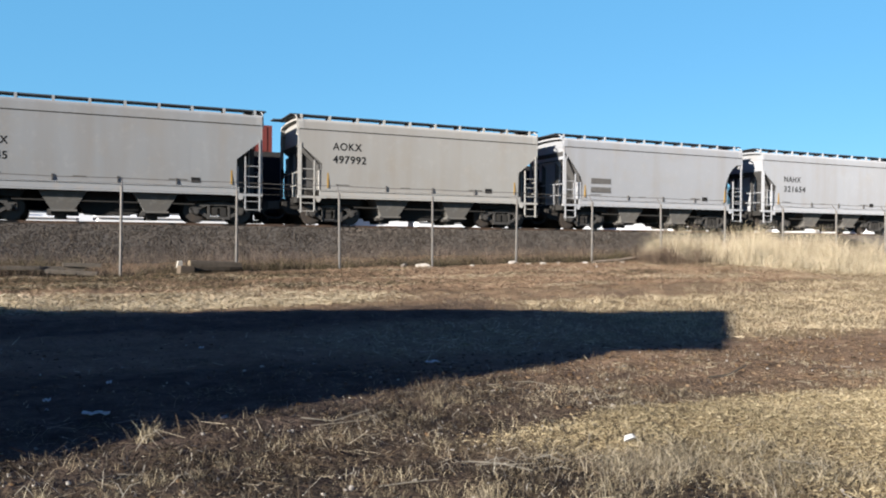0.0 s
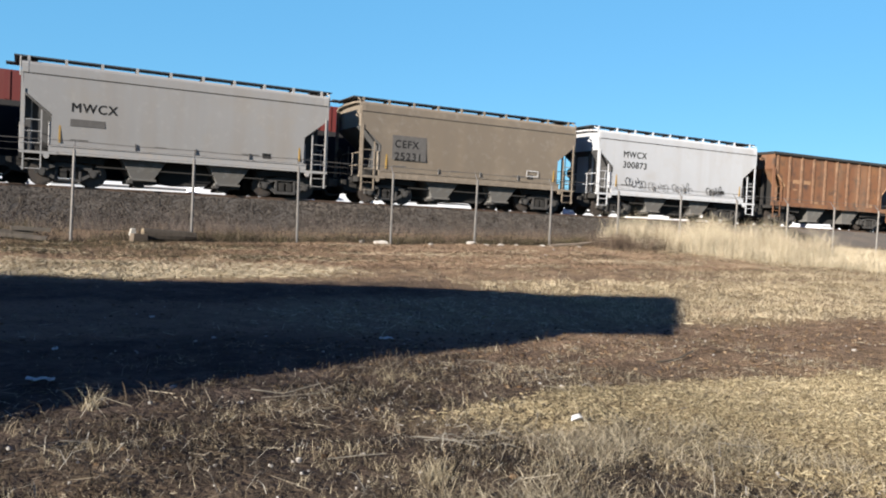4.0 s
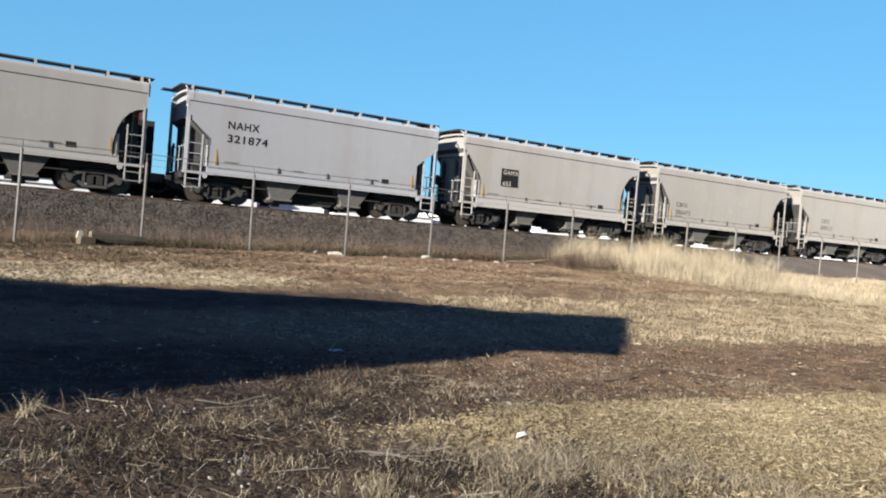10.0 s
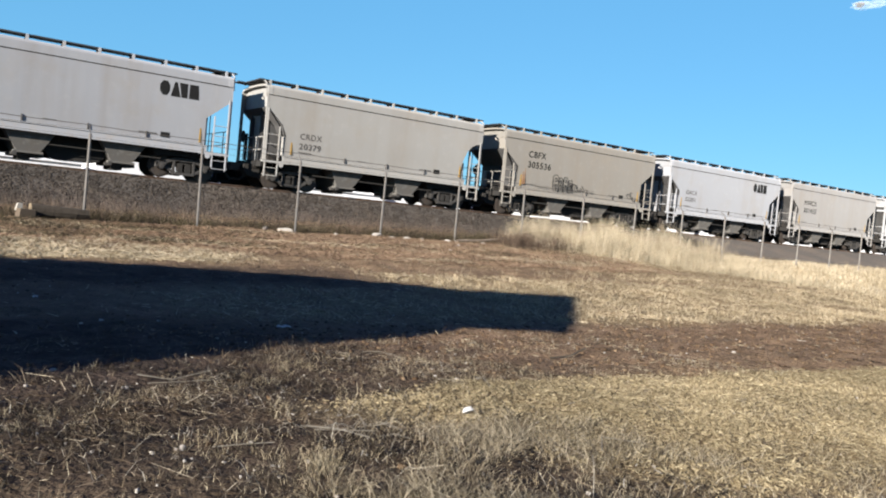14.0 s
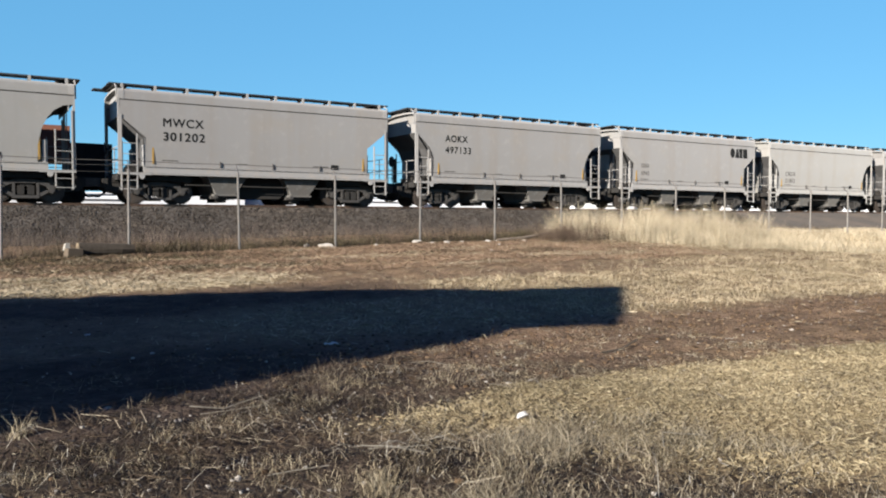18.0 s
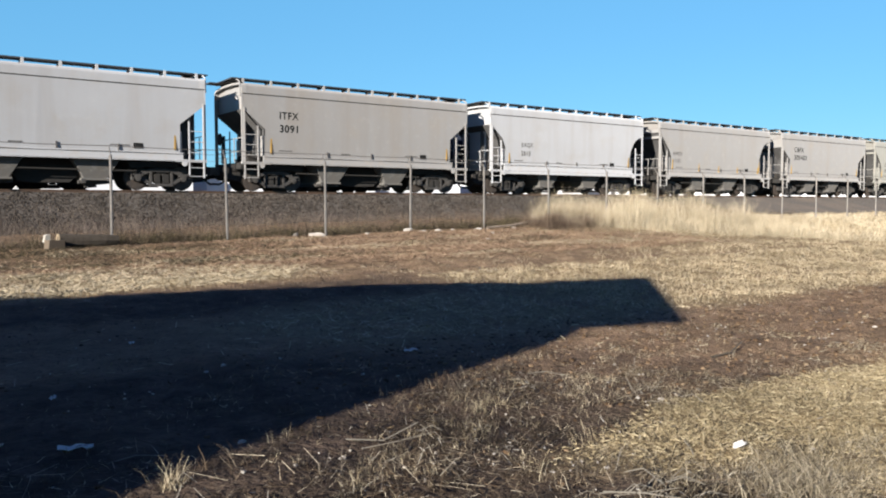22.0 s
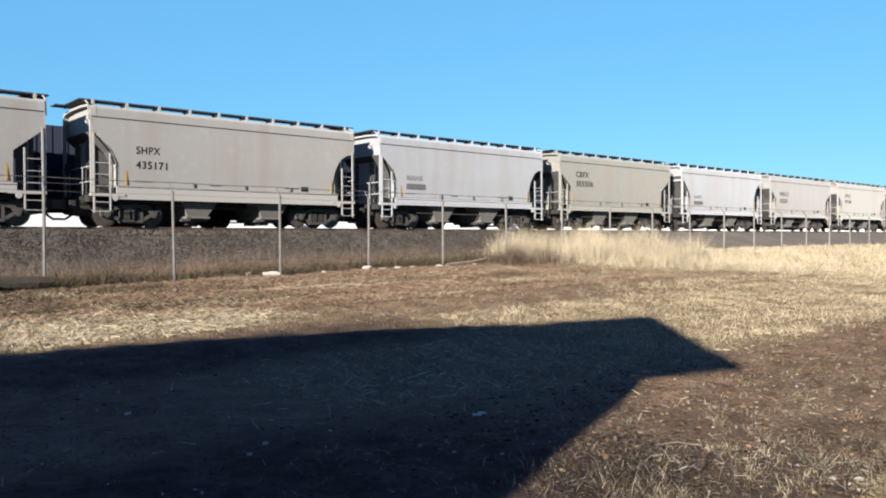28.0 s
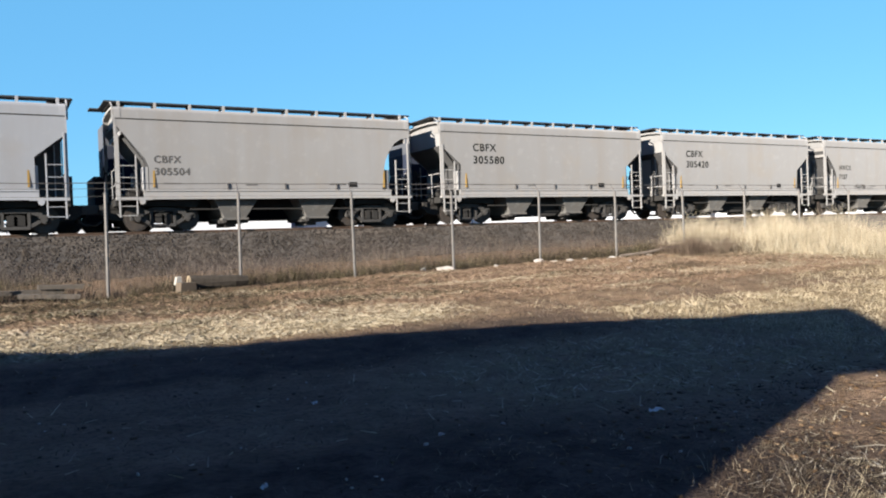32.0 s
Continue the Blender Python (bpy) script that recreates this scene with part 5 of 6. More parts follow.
def straw_material(name, stops, rough=0.8):
    """Blade by blade colour between the stops."""
    m = bpy.data.materials.new(name)
    m.use_nodes = True
    n, l = m.node_tree.nodes, m.node_tree.links
    b = n["Principled BSDF"]
    b.inputs["Roughness"].default_value = rough
    b.inputs["Specular IOR Level"].default_value = 0.12
    g = n.new("ShaderNodeNewGeometry")
    ramp = n.new("ShaderNodeValToRGB")
    while len(ramp.color_ramp.elements) < len(stops):
        ramp.color_ramp.elements.new(0.5)
    for e, (at_, c) in zip(ramp.color_ramp.elements, stops):
        e.position, e.color = at_, (*c, 1)
    l.new(g.outputs["Random Per Island"], ramp.inputs["Fac"])
    co_ = n.new("ShaderNodeTexCoord")
    t = n.new("ShaderNodeTexNoise")
    t.inputs["Scale"].default_value = 0.9
    l.new(co_.outputs["Object"], t.inputs["Vector"])
    r = n.new("ShaderNodeMapRange")
    r.inputs["From Min"].default_value, r.inputs["From Max"].default_value = 0.3, 0.7
    r.inputs["To Min"].default_value, r.inputs["To Max"].default_value = 0.68, 1.12
    l.new(t.outputs["Fac"], r.inputs["Value"])
    x = n.new("ShaderNodeVectorMath")
    x.operation = "SCALE"
    l.new(ramp.outputs[0], x.inputs[0])
    l.new(r.outputs[0], x.inputs["Scale"])
    l.new(x.outputs[0], b.inputs["Base Color"])
    return m


def patchy(x, y, s, seed):
    """Cheap smooth noise in 0..1."""
    a = np.sin(x * s + seed) * np.cos(y * s * 1.3 + 2 * seed) + np.sin((x * 0.7 + y) * s * 1.9 + seed * 3) * 0.6 + np.sin((x - 0.8 * y) * s * 3.1 + seed) * 0.4
    return np.clip(0.5 + a / 3.2, 0, 1)


def bank_z(y):
    """Top of the ballast bank's near slope."""
    z = np.interp(y - TRACK_Y, [-7.2, -6.0, -2.5, -2.1], [-0.62, -0.44, 0.62, 0.78]) + RAIL_Z - 0.9
    return np.where((y > TRACK_Y - 7.2) & (y < TRACK_Y - 2.0), z, -9.0)


def blades(name, label, xy, tall, wide, lean, material, seed, sink=0.01, uneven=5.0):
    """A field of bent blades, each two quads long, rooted at xy."""
    r = np.random.RandomState(seed)
    n = len(xy)
    h = r.uniform(tall[0], tall[1], n) * (0.55 + 0.9 * patchy(xy[:, 0], xy[:, 1], uneven, seed))
    w = r.uniform(wide[0], wide[1], n)
    az, face = r.uniform(0, 2 * np.pi, n), r.uniform(0, 2 * np.pi, n)
    bend = r.uniform(lean[0], lean[1], n)
    up = np.sqrt(np.clip(1 - bend ** 2, 0.03, 1))
    base = np.stack([xy[:, 0], xy[:, 1], np.maximum(gzv(xy[:, 0], xy[:, 1]), bank_z(xy[:, 1])) - sink], 1)
    d = np.stack([np.cos(az), np.sin(az), np.zeros(n)], 1)
    s = np.stack([np.cos(face), np.sin(face), np.zeros(n)], 1) * (w / 2)[:, None]
    mid = base + d * (0.35 * bend * h)[:, None]
    mid[:, 2] += 0.55 * h * (0.35 + 0.65 * up)
    tip = base + d * (bend * h)[:, None]
    tip[:, 2] += h * up
    v = np.stack([base - s, base + s, mid + s * 0.8, mid - s * 0.8, tip + s * 0.22, tip - s * 0.22], 1).reshape(-1, 3)
    k = np.arange(n)[:, None] * 6
    f = np.concatenate([k + np.array([[0, 1, 2, 3]]), k + np.array([[3, 2, 4, 5]])], 0)
    return tagged(new(name, flat_mesh(name, v, f, material)), label, "grass", kind="stuff")


def fibres(name, label, xy, long, wide, material, seed, lift=(0.0, 0.03), pitch=0.5):
    """Straight dead stalks and leaf bits lying about, one quad each."""
    r = np.random.RandomState(seed)
    n = len(xy)
    a, b = r.uniform(0, 2 * np.pi, n), np.abs(r.normal(0, pitch, n))
    d = np.stack([np.cos(a) * np.cos(b), np.sin(a) * np.cos(b), np.sin(b)], 1) * r.uniform(long[0], long[1], (n, 1)) / 2
    c = a + np.pi / 2
    roll = r.uniform(-1.2, 1.2, n)
    s = np.stack([np.cos(c) * np.cos(roll), np.sin(c) * np.cos(roll), np.sin(roll)], 1) * r.uniform(wide[0], wide[1], (n, 1)) / 2
    m = np.stack([xy[:, 0], xy[:, 1], gzv(xy[:, 0], xy[:, 1]) + r.uniform(lift[0], lift[1], n)], 1)
    m[:, 2] += np.abs(d[:, 2])
    v = np.stack([m - d - s, m + d - s * 0.6, m + d + s * 0.6, m - d + s], 1).reshape(-1, 3)
    return tagged(new(name, flat_mesh(name, v, np.arange(4 * n).reshape(-1, 4), material)), label, "plant litter", kind="stuff")


def scatter(n, x0, x1, y0, y1, seed, keep=None, clump=0.0, per=1):
    """Random roots in a box, thinned by keep(x, y) in 0..1, gathered in clumps of per."""
    r = np.random.RandomState(seed)
    c = np.stack([r.uniform(x0, x1, n), r.uniform(y0, y1, n)], 1)
    if keep is not None:
        c = c[r.uniform(0, 1, n) < keep(c[:, 0], c[:, 1])]
    if per > 1:
        c = np.repeat(c, per, 0) + r.normal(0, clump, (len(c) * per, 2))
    return c


def turf_area(x, y):
    return (1 - smooth(-0.12, 0.12, y - (3.55 + 0.30 * smooth(1.2, 2.4, x) - 0.08 * np.clip(x - 3, 0, 20)))) * smooth(1.25, 1.8, x + 0.6 * (y - 2.8))


STRAW = straw_material("straw", [(0.0, (0.0704, 0.0525, 0.0294)), (0.35, (0.2112, 0.1638, 0.0934)), (0.75, (0.32, 0.2598, 0.1562)), (1.0, (0.4224, 0.3584, 0.2304))])
THATCH = straw_material("thatch", [(0.0, (0.0225, 0.015, 0.0094)), (0.5, (0.06, 0.04, 0.0238)), (0.8, (0.1625, 0.1237, 0.0825)), (1.0, (0.375, 0.3275, 0.25))])
REDDISH = straw_material("russet_grass", [(0.0, (0.0833, 0.0524, 0.0333)), (0.5, (0.2048, 0.1345, 0.0869)), (1.0, (0.3274, 0.2381, 0.1619))])
BLOND = straw_material("blond_grass", [(0.0, (0.1667, 0.1250, 0.0738)), (0.5, (0.3155, 0.2524, 0.1607)), (1.0, (0.4404, 0.3714, 0.2559))])
DIRTLIT = straw_material("soil_crumb", [(0.0, (0.052, 0.0312, 0.0169)), (0.6, (0.117, 0.0715, 0.0377)), (1.0, (0.26, 0.1885, 0.1105))])
PLUME = straw_material("pale_plume", [(0.0, (0.168, 0.1288, 0.0784)), (0.4, (0.3472, 0.2856, 0.1904)), (1.0, (0.4928, 0.4256, 0.308))])
TUFT = straw_material("pale_tuft", [(0.0, (0.0805, 0.0621, 0.0391)), (0.5, (0.207, 0.1667, 0.1081)), (1.0, (0.391, 0.3392, 0.2415))])
RUSSET_WEED = straw_material("russet_weed", [(0.0, (0.0324, 0.0216, 0.0151)), (0.5, (0.0918, 0.0626, 0.0432)), (1.0, (0.1728, 0.1274, 0.0918))])
OLIVE_WEED = straw_material("olive_weed", [(0.0, (0.0161, 0.0141, 0.0081)), (0.5, (0.0454, 0.0373, 0.0202)), (1.0, (0.1008, 0.0806, 0.0454))])
WEED = straw_material("dead_weed", [(0.0, (0.0304, 0.0233, 0.0172)), (0.5, (0.0759, 0.0577, 0.0425)), (1.0, (0.1417, 0.1133, 0.0840))])
MAUVE_WEED = straw_material("mauve_weed", [(0.0, (0.0338, 0.0259, 0.0219)), (0.5, (0.0815, 0.0636, 0.0546)), (1.0, (0.1490, 0.1213, 0.1014))])

blades("short_turf", "short dry straw-coloured turf", scatter(170000, 0.3, 9, 1.4, 4.3, 1, lambda x, y: turf_area(x, y) * (1 - 0.7 * smooth(0.45, 0.75, patchy(x, y, 2.6, 0.4)) * (1 - smooth(2.8, 4.2, x)) * (1 - smooth(2.8, 3.3, y)))), (0.014, 0.042), (0.002, 0.005), (0.3, 0.98), STRAW, 11)
fibres("short_turf", "matted dry clippings in the turf", scatter(150000, 0.5, 9, 1.6, 4.2, 91, turf_area), (0.01, 0.04), (0.0025, 0.006), STRAW, 92, (0.0, 0.02), 0.3)
blades("short_turf", "short dry straw-coloured turf", scatter(26000, 8.5, 26, -1, 4.6, 2, turf_area), (0.03, 0.07), (0.012, 0.022), (0.3, 0.97), STRAW, 12)


def field(x, y):
    return straw_cover(x, y) ** 1.6 * (0.3 + 0.7 * patchy(x, y, 1.7, 3.0))


def thatch_area(x, y):
    return (1 - turf_area(x, y) * 0.9) * (1 - (0.5 + 0.43 * smooth(2.2, 4.0, x)) * smooth(3.5, 4.3, y - 0.1 * np.clip(x, -2, 1))) * (0.06 + 0.94 * patchy(x, y, 2.3, 1.0) ** 2.5)


fibres("thatch", "matted grey-brown dead stalks lying on soil", scatter(130000, -3.5, 5, 0.8, 6.2, 3, thatch_area), (0.01, 0.05), (0.0015, 0.004), THATCH, 13)
fibres("thatch", "longer bleached stalks strewn over soil", scatter(16000, -3.5, 5, 0.8, 5.0, 33, thatch_area), (0.05, 0.18), (0.0018, 0.0042), THATCH, 34, (0.01, 0.04), 0.2)
fibres("dirt_litter", "bits of dead grass on the dirt track", scatter(15000, 0.5, 16, 3.4, 7.2, 35, lambda x, y: 0.25 + 0.75 * patchy(x, y, 3.0, 2.2)), (0.01, 0.045), (0.0015, 0.005), DIRTLIT, 36, (0.0, 0.012), 0.25)
fibres("field_litter", "flattened dead grass on the field", scatter(150000, -8, 22, 6.2, 17.8, 37, field), (0.03, 0.12), (0.004, 0.010), BLOND, 38, (0.0, 0.03), 0.3)
fibres("field_litter", "russet dead grass bits before the fence", scatter(190000, -9, 16, 12.6, 17.7, 39, lambda x, y: (0.3 + 0.7 * patchy(x, y, 0.9, 1.2) ** 1.6) * (0.3 + 0.7 * smooth(0.5, 4.0, x))), (0.03, 0.12), (0.004, 0.010), REDDISH, 40, (0.0, 0.03), 0.3)
blades("thatch", "tufts of bleached dead weeds", scatter(1800, -3.5, 4.2, 0.8, 5.2, 4, lambda x, y: thatch_area(x, y) * patchy(x, y, 3.7, 4.0) ** 2, 0.035, 9), (0.05, 0.14), (0.002, 0.005), (0.45, 0.98), THATCH, 14)


def lip(x):
    return np.interp(x, [-4, -1.3, -0.4, 1.0, 4.1, 6], [2.7, 3.95, 4.3, 4.98, 6.2, 6.3])


def bunch_area(x, y):
    d = lip(x) - y
    return smooth(-0.12, 0.05, d) * (0.12 + 0.88 * smooth(0.3, 0.85, d)) * (0.05 + 0.95 * (patchy(x, y, 3.1, 2.6) * 0.6 + 0.4 * patchy(x, y, 8.3, 1.3)) ** 2.6 * 1.6) * (1 - 0.85 * turf_area(x, y)) * (1 - 0.8 * smooth(2.4, 3.8, x) * smooth(3.7, 4.2, y))


blades("bunch_grass", "fine pale tufts of dead bunch grass on dark soil", scatter(12500, -3.4, 5.5, 0.9, 6.3, 81, bunch_area, 0.035, 16), (0.018, 0.075), (0.0015, 0.0032), (0.3, 0.98), TUFT, 82)
GREYSTALK = straw_material("weathered_stalk", [(0.0, (0.0168, 0.0132, 0.0096)), (0.6, (0.066, 0.0516, 0.036)), (0.9, (0.168, 0.138, 0.102)), (1.0, (0.432, 0.396, 0.324))])
blades("thatch", "tangled bent grey stalks lying on soil", scatter(5000, -3.4, 3.2, 0.9, 5.0, 125, lambda x, y: smooth(0.0, 0.2, lip(x) - y) * (1 - 0.9 * turf_area(x, y)) * (0.1 + 0.9 * patchy(x, y, 2.9, 3.7) ** 2), 0.03, 4), (0.07, 0.22), (0.002, 0.0045), (0.88, 0.995), GREYSTALK, 126, 0.0)
MULCH = straw_material("dark_plant_debris", [(0.0, (0.01, 0.0075, 0.0056)), (0.6, (0.025, 0.0181, 0.0119)), (0.93, (0.0625, 0.05, 0.035)), (1.0, (0.275, 0.2562, 0.225))])
fibres("plant_debris", "dark rotted stalks and bark bits on soil", scatter(90000, -3.4, 4.5, 0.9, 5.6, 85, lambda x, y: smooth(-0.05, 0.1, lip(x) - y) * smooth(0.42, 0.7, patchy(x, y, 2.7, 5.2)) * (1 - 0.7 * turf_area(x, y)) * (1 - smooth(1.8, 2.8, x))), (0.008, 0.05), (0.002, 0.008), MULCH, 86, (0.0, 0.025), 0.5)
GREYTUFT = straw_material("grey_matted_grass", [(0.0, (0.054, 0.0432, 0.0288)), (0.5, (0.174, 0.1404, 0.0924)), (1.0, (0.36, 0.312, 0.228))])
blades("matted_grass", "longer grey-blond grass lying in mats", scatter(2900, 0.5, 4.4, 1.2, 2.9, 101, lambda x, y: smooth(0.4, 0.75, patchy(x, y, 2.6, 0.4)) * (1 - 0.95 * smooth(1.7, 2.9, x)), 0.06, 16), (0.05, 0.15), (0.0018, 0.004), (0.55, 0.98), GREYTUFT, 102)
fibres("twigs", "short broken twigs strewn over the dirt", scatter(900, 1.8, 13, 3.6, 6.8, 103, lambda x, y: 1 - turf_area(x, y)), (0.03, 0.12), (0.004, 0.009), MULCH, 104, (0.0, 0.012), 0.12)
fibres("twigs", "pale broken stalks strewn over the dirt", scatter(700, 1.8, 13, 3.6, 6.8, 105, lambda x, y: 1 - turf_area(x, y)), (0.03, 0.10), (0.004, 0.008), TUFT, 106, (0.0, 0.012), 0.12)
for i, (x, y, n) in enumerate([(-0.53, 4.19, 110), (0.6, 2.44, 220), (0.64, 2.49, 160), (-1.0, 3.2, 70), (0.1, 3.7, 60), (1.25, 4.35, 70)]):
    pts = np.random.RandomState(60 + i).normal(0, 0.03, (n, 2)) + np.array([[x, y]])
    blades("grass_tuft", "small pale tuft of dead bunch grass", pts, (0.04, 0.13), (0.0018, 0.004), (0.3, 0.98), TUFT, 70 + i)


def ridge(x, y):
    """The tufted edge along the dip."""
    d = y - np.interp(x, [-4, -1.3, -0.4, 1.0, 4.1, 6], [2.7, 3.95, 4.3, 4.98, 6.2, 6.3])
    return np.exp(-(d / 0.16) ** 2) * (0.3 + 0.7 * patchy(x, y, 4.1, 2.0))


blades("ridge_grass", "ragged tufts of dry grass along the bank's lip", scatter(2600, -4, 5.6, 2.5, 7, 5, lambda x, y: ridge(x, y) * patchy(x, y, 2.2, 0.7) ** 2, 0.035, 8), (0.03, 0.12), (0.002, 0.005), (0.2, 0.95), THATCH, 15)


blades("field_grass", "clumps of mown dry grass", scatter(13000, 5.0, 24, 6.3, 12.4, 6, field, 0.08, 7), (0.03, 0.13), (0.003, 0.008), (0.35, 0.97), BLOND, 16)
blades("field_grass", "clumps of mown dry grass", scatter(5200, 22, 70, 3, 16, 7, lambda x, y: 0.75 + 0 * x, 0.12, 10), (0.08, 0.2), (0.02, 0.05), (0.1, 0.8), BLOND, 17)
blades("field_grass", "thin dry grass in the hollow", scatter(7000, -8, 6.5, 5.2, 12, 8, lambda x, y: (0.25 + 0.75 * patchy(x, y, 1.4, 7.0) ** 2) * (0.25 + 0.75 * smooth(0.3, 3.0, x)), 0.06, 6), (0.02, 0.06), (0.003, 0.007), (0.4, 0.98), THATCH, 18)
blades("grass_strip", "pale strip of longer dry grass", scatter(10500, -9, 6.5, 11.3, 15.0, 9, lambda x, y: straw_cover(x, y) ** 1.5 * patchy(x, y, 2.1, 5.0), 0.10, 16), (0.02, 0.07), (0.003, 0.007), (0.5, 0.99), BLOND, 19)
blades("russet_grass", "low russet dry grass before the fence", scatter(9000, -10, 17, 12.6, 17.9, 10, lambda x, y: 0.25 + 0.75 * patchy(x, y, 1.2, 9.0), 0.10, 4), (0.02, 0.05), (0.003, 0.007), (0.6, 0.99), REDDISH, 20)


def tall_area(x, y):
    lim = 13.2 + 1.0 * np.abs(y - 17.6)
    return smooth(0, 1.6, x - lim) * band(y, 11.8 - 0.02 * (x - 15), 20.5, 0.9) * (0.5 + 0.5 * patchy(x, y, 1.1, 6.0))


fibres("field_litter", "pale patches of flattened grass before the fence", scatter(90000, -4, 16, 12.8, 17.4, 67, lambda x, y: smooth(0.62, 0.85, patchy(x * 0.6, y * 1.7, 1.15, 2.7))), (0.03, 0.11), (0.004, 0.009), PLUME, 68, (0.0, 0.03), 0.25)
fibres("field_litter", "dark matted weeds before the fence", scatter(150000, -9, 16, 13.2, 17.9, 69, lambda x, y: np.maximum.reduce([smooth(0.6, 0.8, patchy(x * 0.35, y * 1.6, 1.3, 6.1)) * (1 - 0.6 * smooth(2, 8, x)), 0.95 * (1 - smooth(3.0, 6.5, x)) * band(y, 15.8, 17.3, 0.35) * (0.45 + 0.55 * patchy(x, y, 1.9, 1.1)), 0.3 * (1 - smooth(1.5, 4.0, x)) * band(y, 14.6, 17.9, 0.5)])), (0.03, 0.11), (0.004, 0.009), OLIVE_WEED, 70, (0.0, 0.04), 0.4)
fibres("grass_strip", "pale strip of flattened dry grass", scatter(150000, -9, 7, 11.0, 15.0, 61, lambda x, y: np.clip(straw_cover(x, y) * 1.3 - 0.35, 0, 1) * (0.25 + 0.75 * patchy(x, y, 2.4, 5.0))), (0.03, 0.12), (0.004, 0.009), PLUME, 62, (0.0, 0.03), 0.25)
blades("bank_weeds", "tan dead weeds at the foot of the ballast bank", scatter(3600, -14, 40, 24.0, 30.2, 63, lambda x, y: (0.2 + 0.8 * patchy(x, y, 0.8, 3.0) ** 2) * (1 - 0.85 * smooth(27.5, 29.5, y)), 0.14, 10), (0.10, 0.38), (0.004, 0.009), (0.2, 0.9), WEED, 64)
blades("fence_weeds", "reddish-brown dead weeds standing by the fence", scatter(1500, -12, 15, 18.0, 20.5, 75, lambda x, y: 0.1 + 0.9 * patchy(x, y, 0.7, 1.5) ** 2, 0.14, 16), (0.15, 0.48), (0.003, 0.007), (0.2, 0.85), RUSSET_WEED, 76)
blades("fence_weeds", "olive-brown weeds matted along the fence", scatter(2600, -14, 14, 17.95, 19.0, 65, lambda x, y: (0.15 + 0.85 * patchy(x, y, 1.1, 5.0)) * np.where((x < 0.4) & (y < 18.75), 0.08, 1.0), 0.10, 14), (0.10, 0.34), (0.004, 0.009), (0.3, 0.95), OLIVE_WEED, 66)
blades("tall_grass", "tall blond dry grass leaning by the fence", scatter(6500, 12.5, 21, 11, 21.0, 12, tall_area, 0.12, 12), (0.14, 0.46), (0.003, 0.008), (0.2, 0.95), PLUME, 21, 0.01, 1.6)
blades("tall_grass", "tall blond dry grass plumes by the fence", scatter(2600, 13.5, 20.5, 14.8, 19.5, 31, lambda x, y: tall_area(x, y) * smooth(0.45, 0.7, patchy(x, y, 1.5, 4.4)), 0.14, 30), (0.4, 0.95), (0.003, 0.007), (0.1, 0.75), PLUME, 32, 0.01, 1.9)
blades("field_grass", "low pale grass running along the fence", scatter(8500, 19.5, 40, 10, 21.5, 113, lambda x, y: smooth(19.5, 22, x) * (0.35 + 0.65 * patchy(x, y, 0.9, 6.0)), 0.16, 11), (0.06, 0.24), (0.006, 0.014), (0.3, 0.97), PLUME, 114, 0.01, 1.2)
blades("tall_grass", "scattered tussocks of pale grass", scatter(60, 20, 38, 12, 18, 115, None, 0.16, 70), (0.15, 0.42), (0.004, 0.010), (0.2, 0.9), BLOND, 116, 0.01, 1.2)
blades("field_grass", "low pale grass along the fence, far off", scatter(4600, 38, 110, 9, 22, 13, lambda x, y: 0.7 + 0 * x, 0.25, 10), (0.08, 0.26), (0.03, 0.06), (0.2, 0.9), BLOND, 22)
blades("dead_weeds", "brown dead weeds between fence and track", scatter(3600, -14, 40, 18.1, 28.4, 14, lambda x, y: 0.1 + 0.9 * patchy(x, y, 0.9, 8.0) ** 2, 0.10, 9), (0.06, 0.24), (0.004, 0.010), (0.1, 0.8), WEED, 23)
blades("dead_weeds", "brown dead weeds along the fence line", scatter(2400, -14, 16, 18.0, 19.2, 15, lambda x, y: 0.2 + 0.8 * patchy(x, y, 1.3, 2.0), 0.06, 8), (0.05, 0.24), (0.003, 0.008), (0.2, 0.9), WEED, 24)


blades("fence_weeds", "dark olive weeds in the ditch beyond the fence", scatter(2600, -14, 1.0, 18.3, 25.0, 127, lambda x, y: (1 - smooth(-4.0, 0.5, x)) * (0.3 + 0.7 * patchy(x, y, 0.9, 4.6)), 0.14, 14), (0.12, 0.40), (0.004, 0.008), (0.2, 0.9), OLIVE_WEED, 128)
blades("bank_weeds", "mauve-grey dead weeds standing before the bank", scatter(1500, -14, 16, 19.5, 27.5, 121, lambda x, y: (0.12 + 0.88 * patchy(x, y, 0.6, 2.2) ** 2) * (1 - 0.5 * smooth(4, 8, x)), 0.2, 18), (0.2, 0.58), (0.003, 0.006), (0.15, 0.8), MAUVE_WEED, 122)
blades("bank_weeds", "mauve-grey dead weeds on the foot of the ballast", scatter(3600, -14, 40, 26.6, 30.2, 123, lambda x, y: (0.15 + 0.85 * patchy(x, y, 0.55, 6.2) ** 1.6) * (1 - 0.9 * smooth(28.4, 30.0, y)), 0.16, 16), (0.06, 0.26), (0.004, 0.009), (0.3, 0.95), MAUVE_WEED, 124)
blades("bank_weeds", "thin tan and olive weeds on the ballast slope", scatter(5200, -12, 40, 27.4, 31.2, 107, lambda x, y: (0.06 + 0.94 * patchy(x, y, 0.75, 4.1) ** 2.0) * (1 - 0.85 * smooth(28.6, 30.8, y)), 0.13, 9), (0.04, 0.18), (0.004, 0.009), (0.3, 0.95), WEED, 108)
blades("fence_weeds", "brown weed clump at the end of the tall grass", scatter(150, 13.2, 15.6, 16.4, 17.8, 95, None, 0.12, 22), (0.2, 0.6), (0.003, 0.007), (0.2, 0.85), RUSSET_WEED, 96)
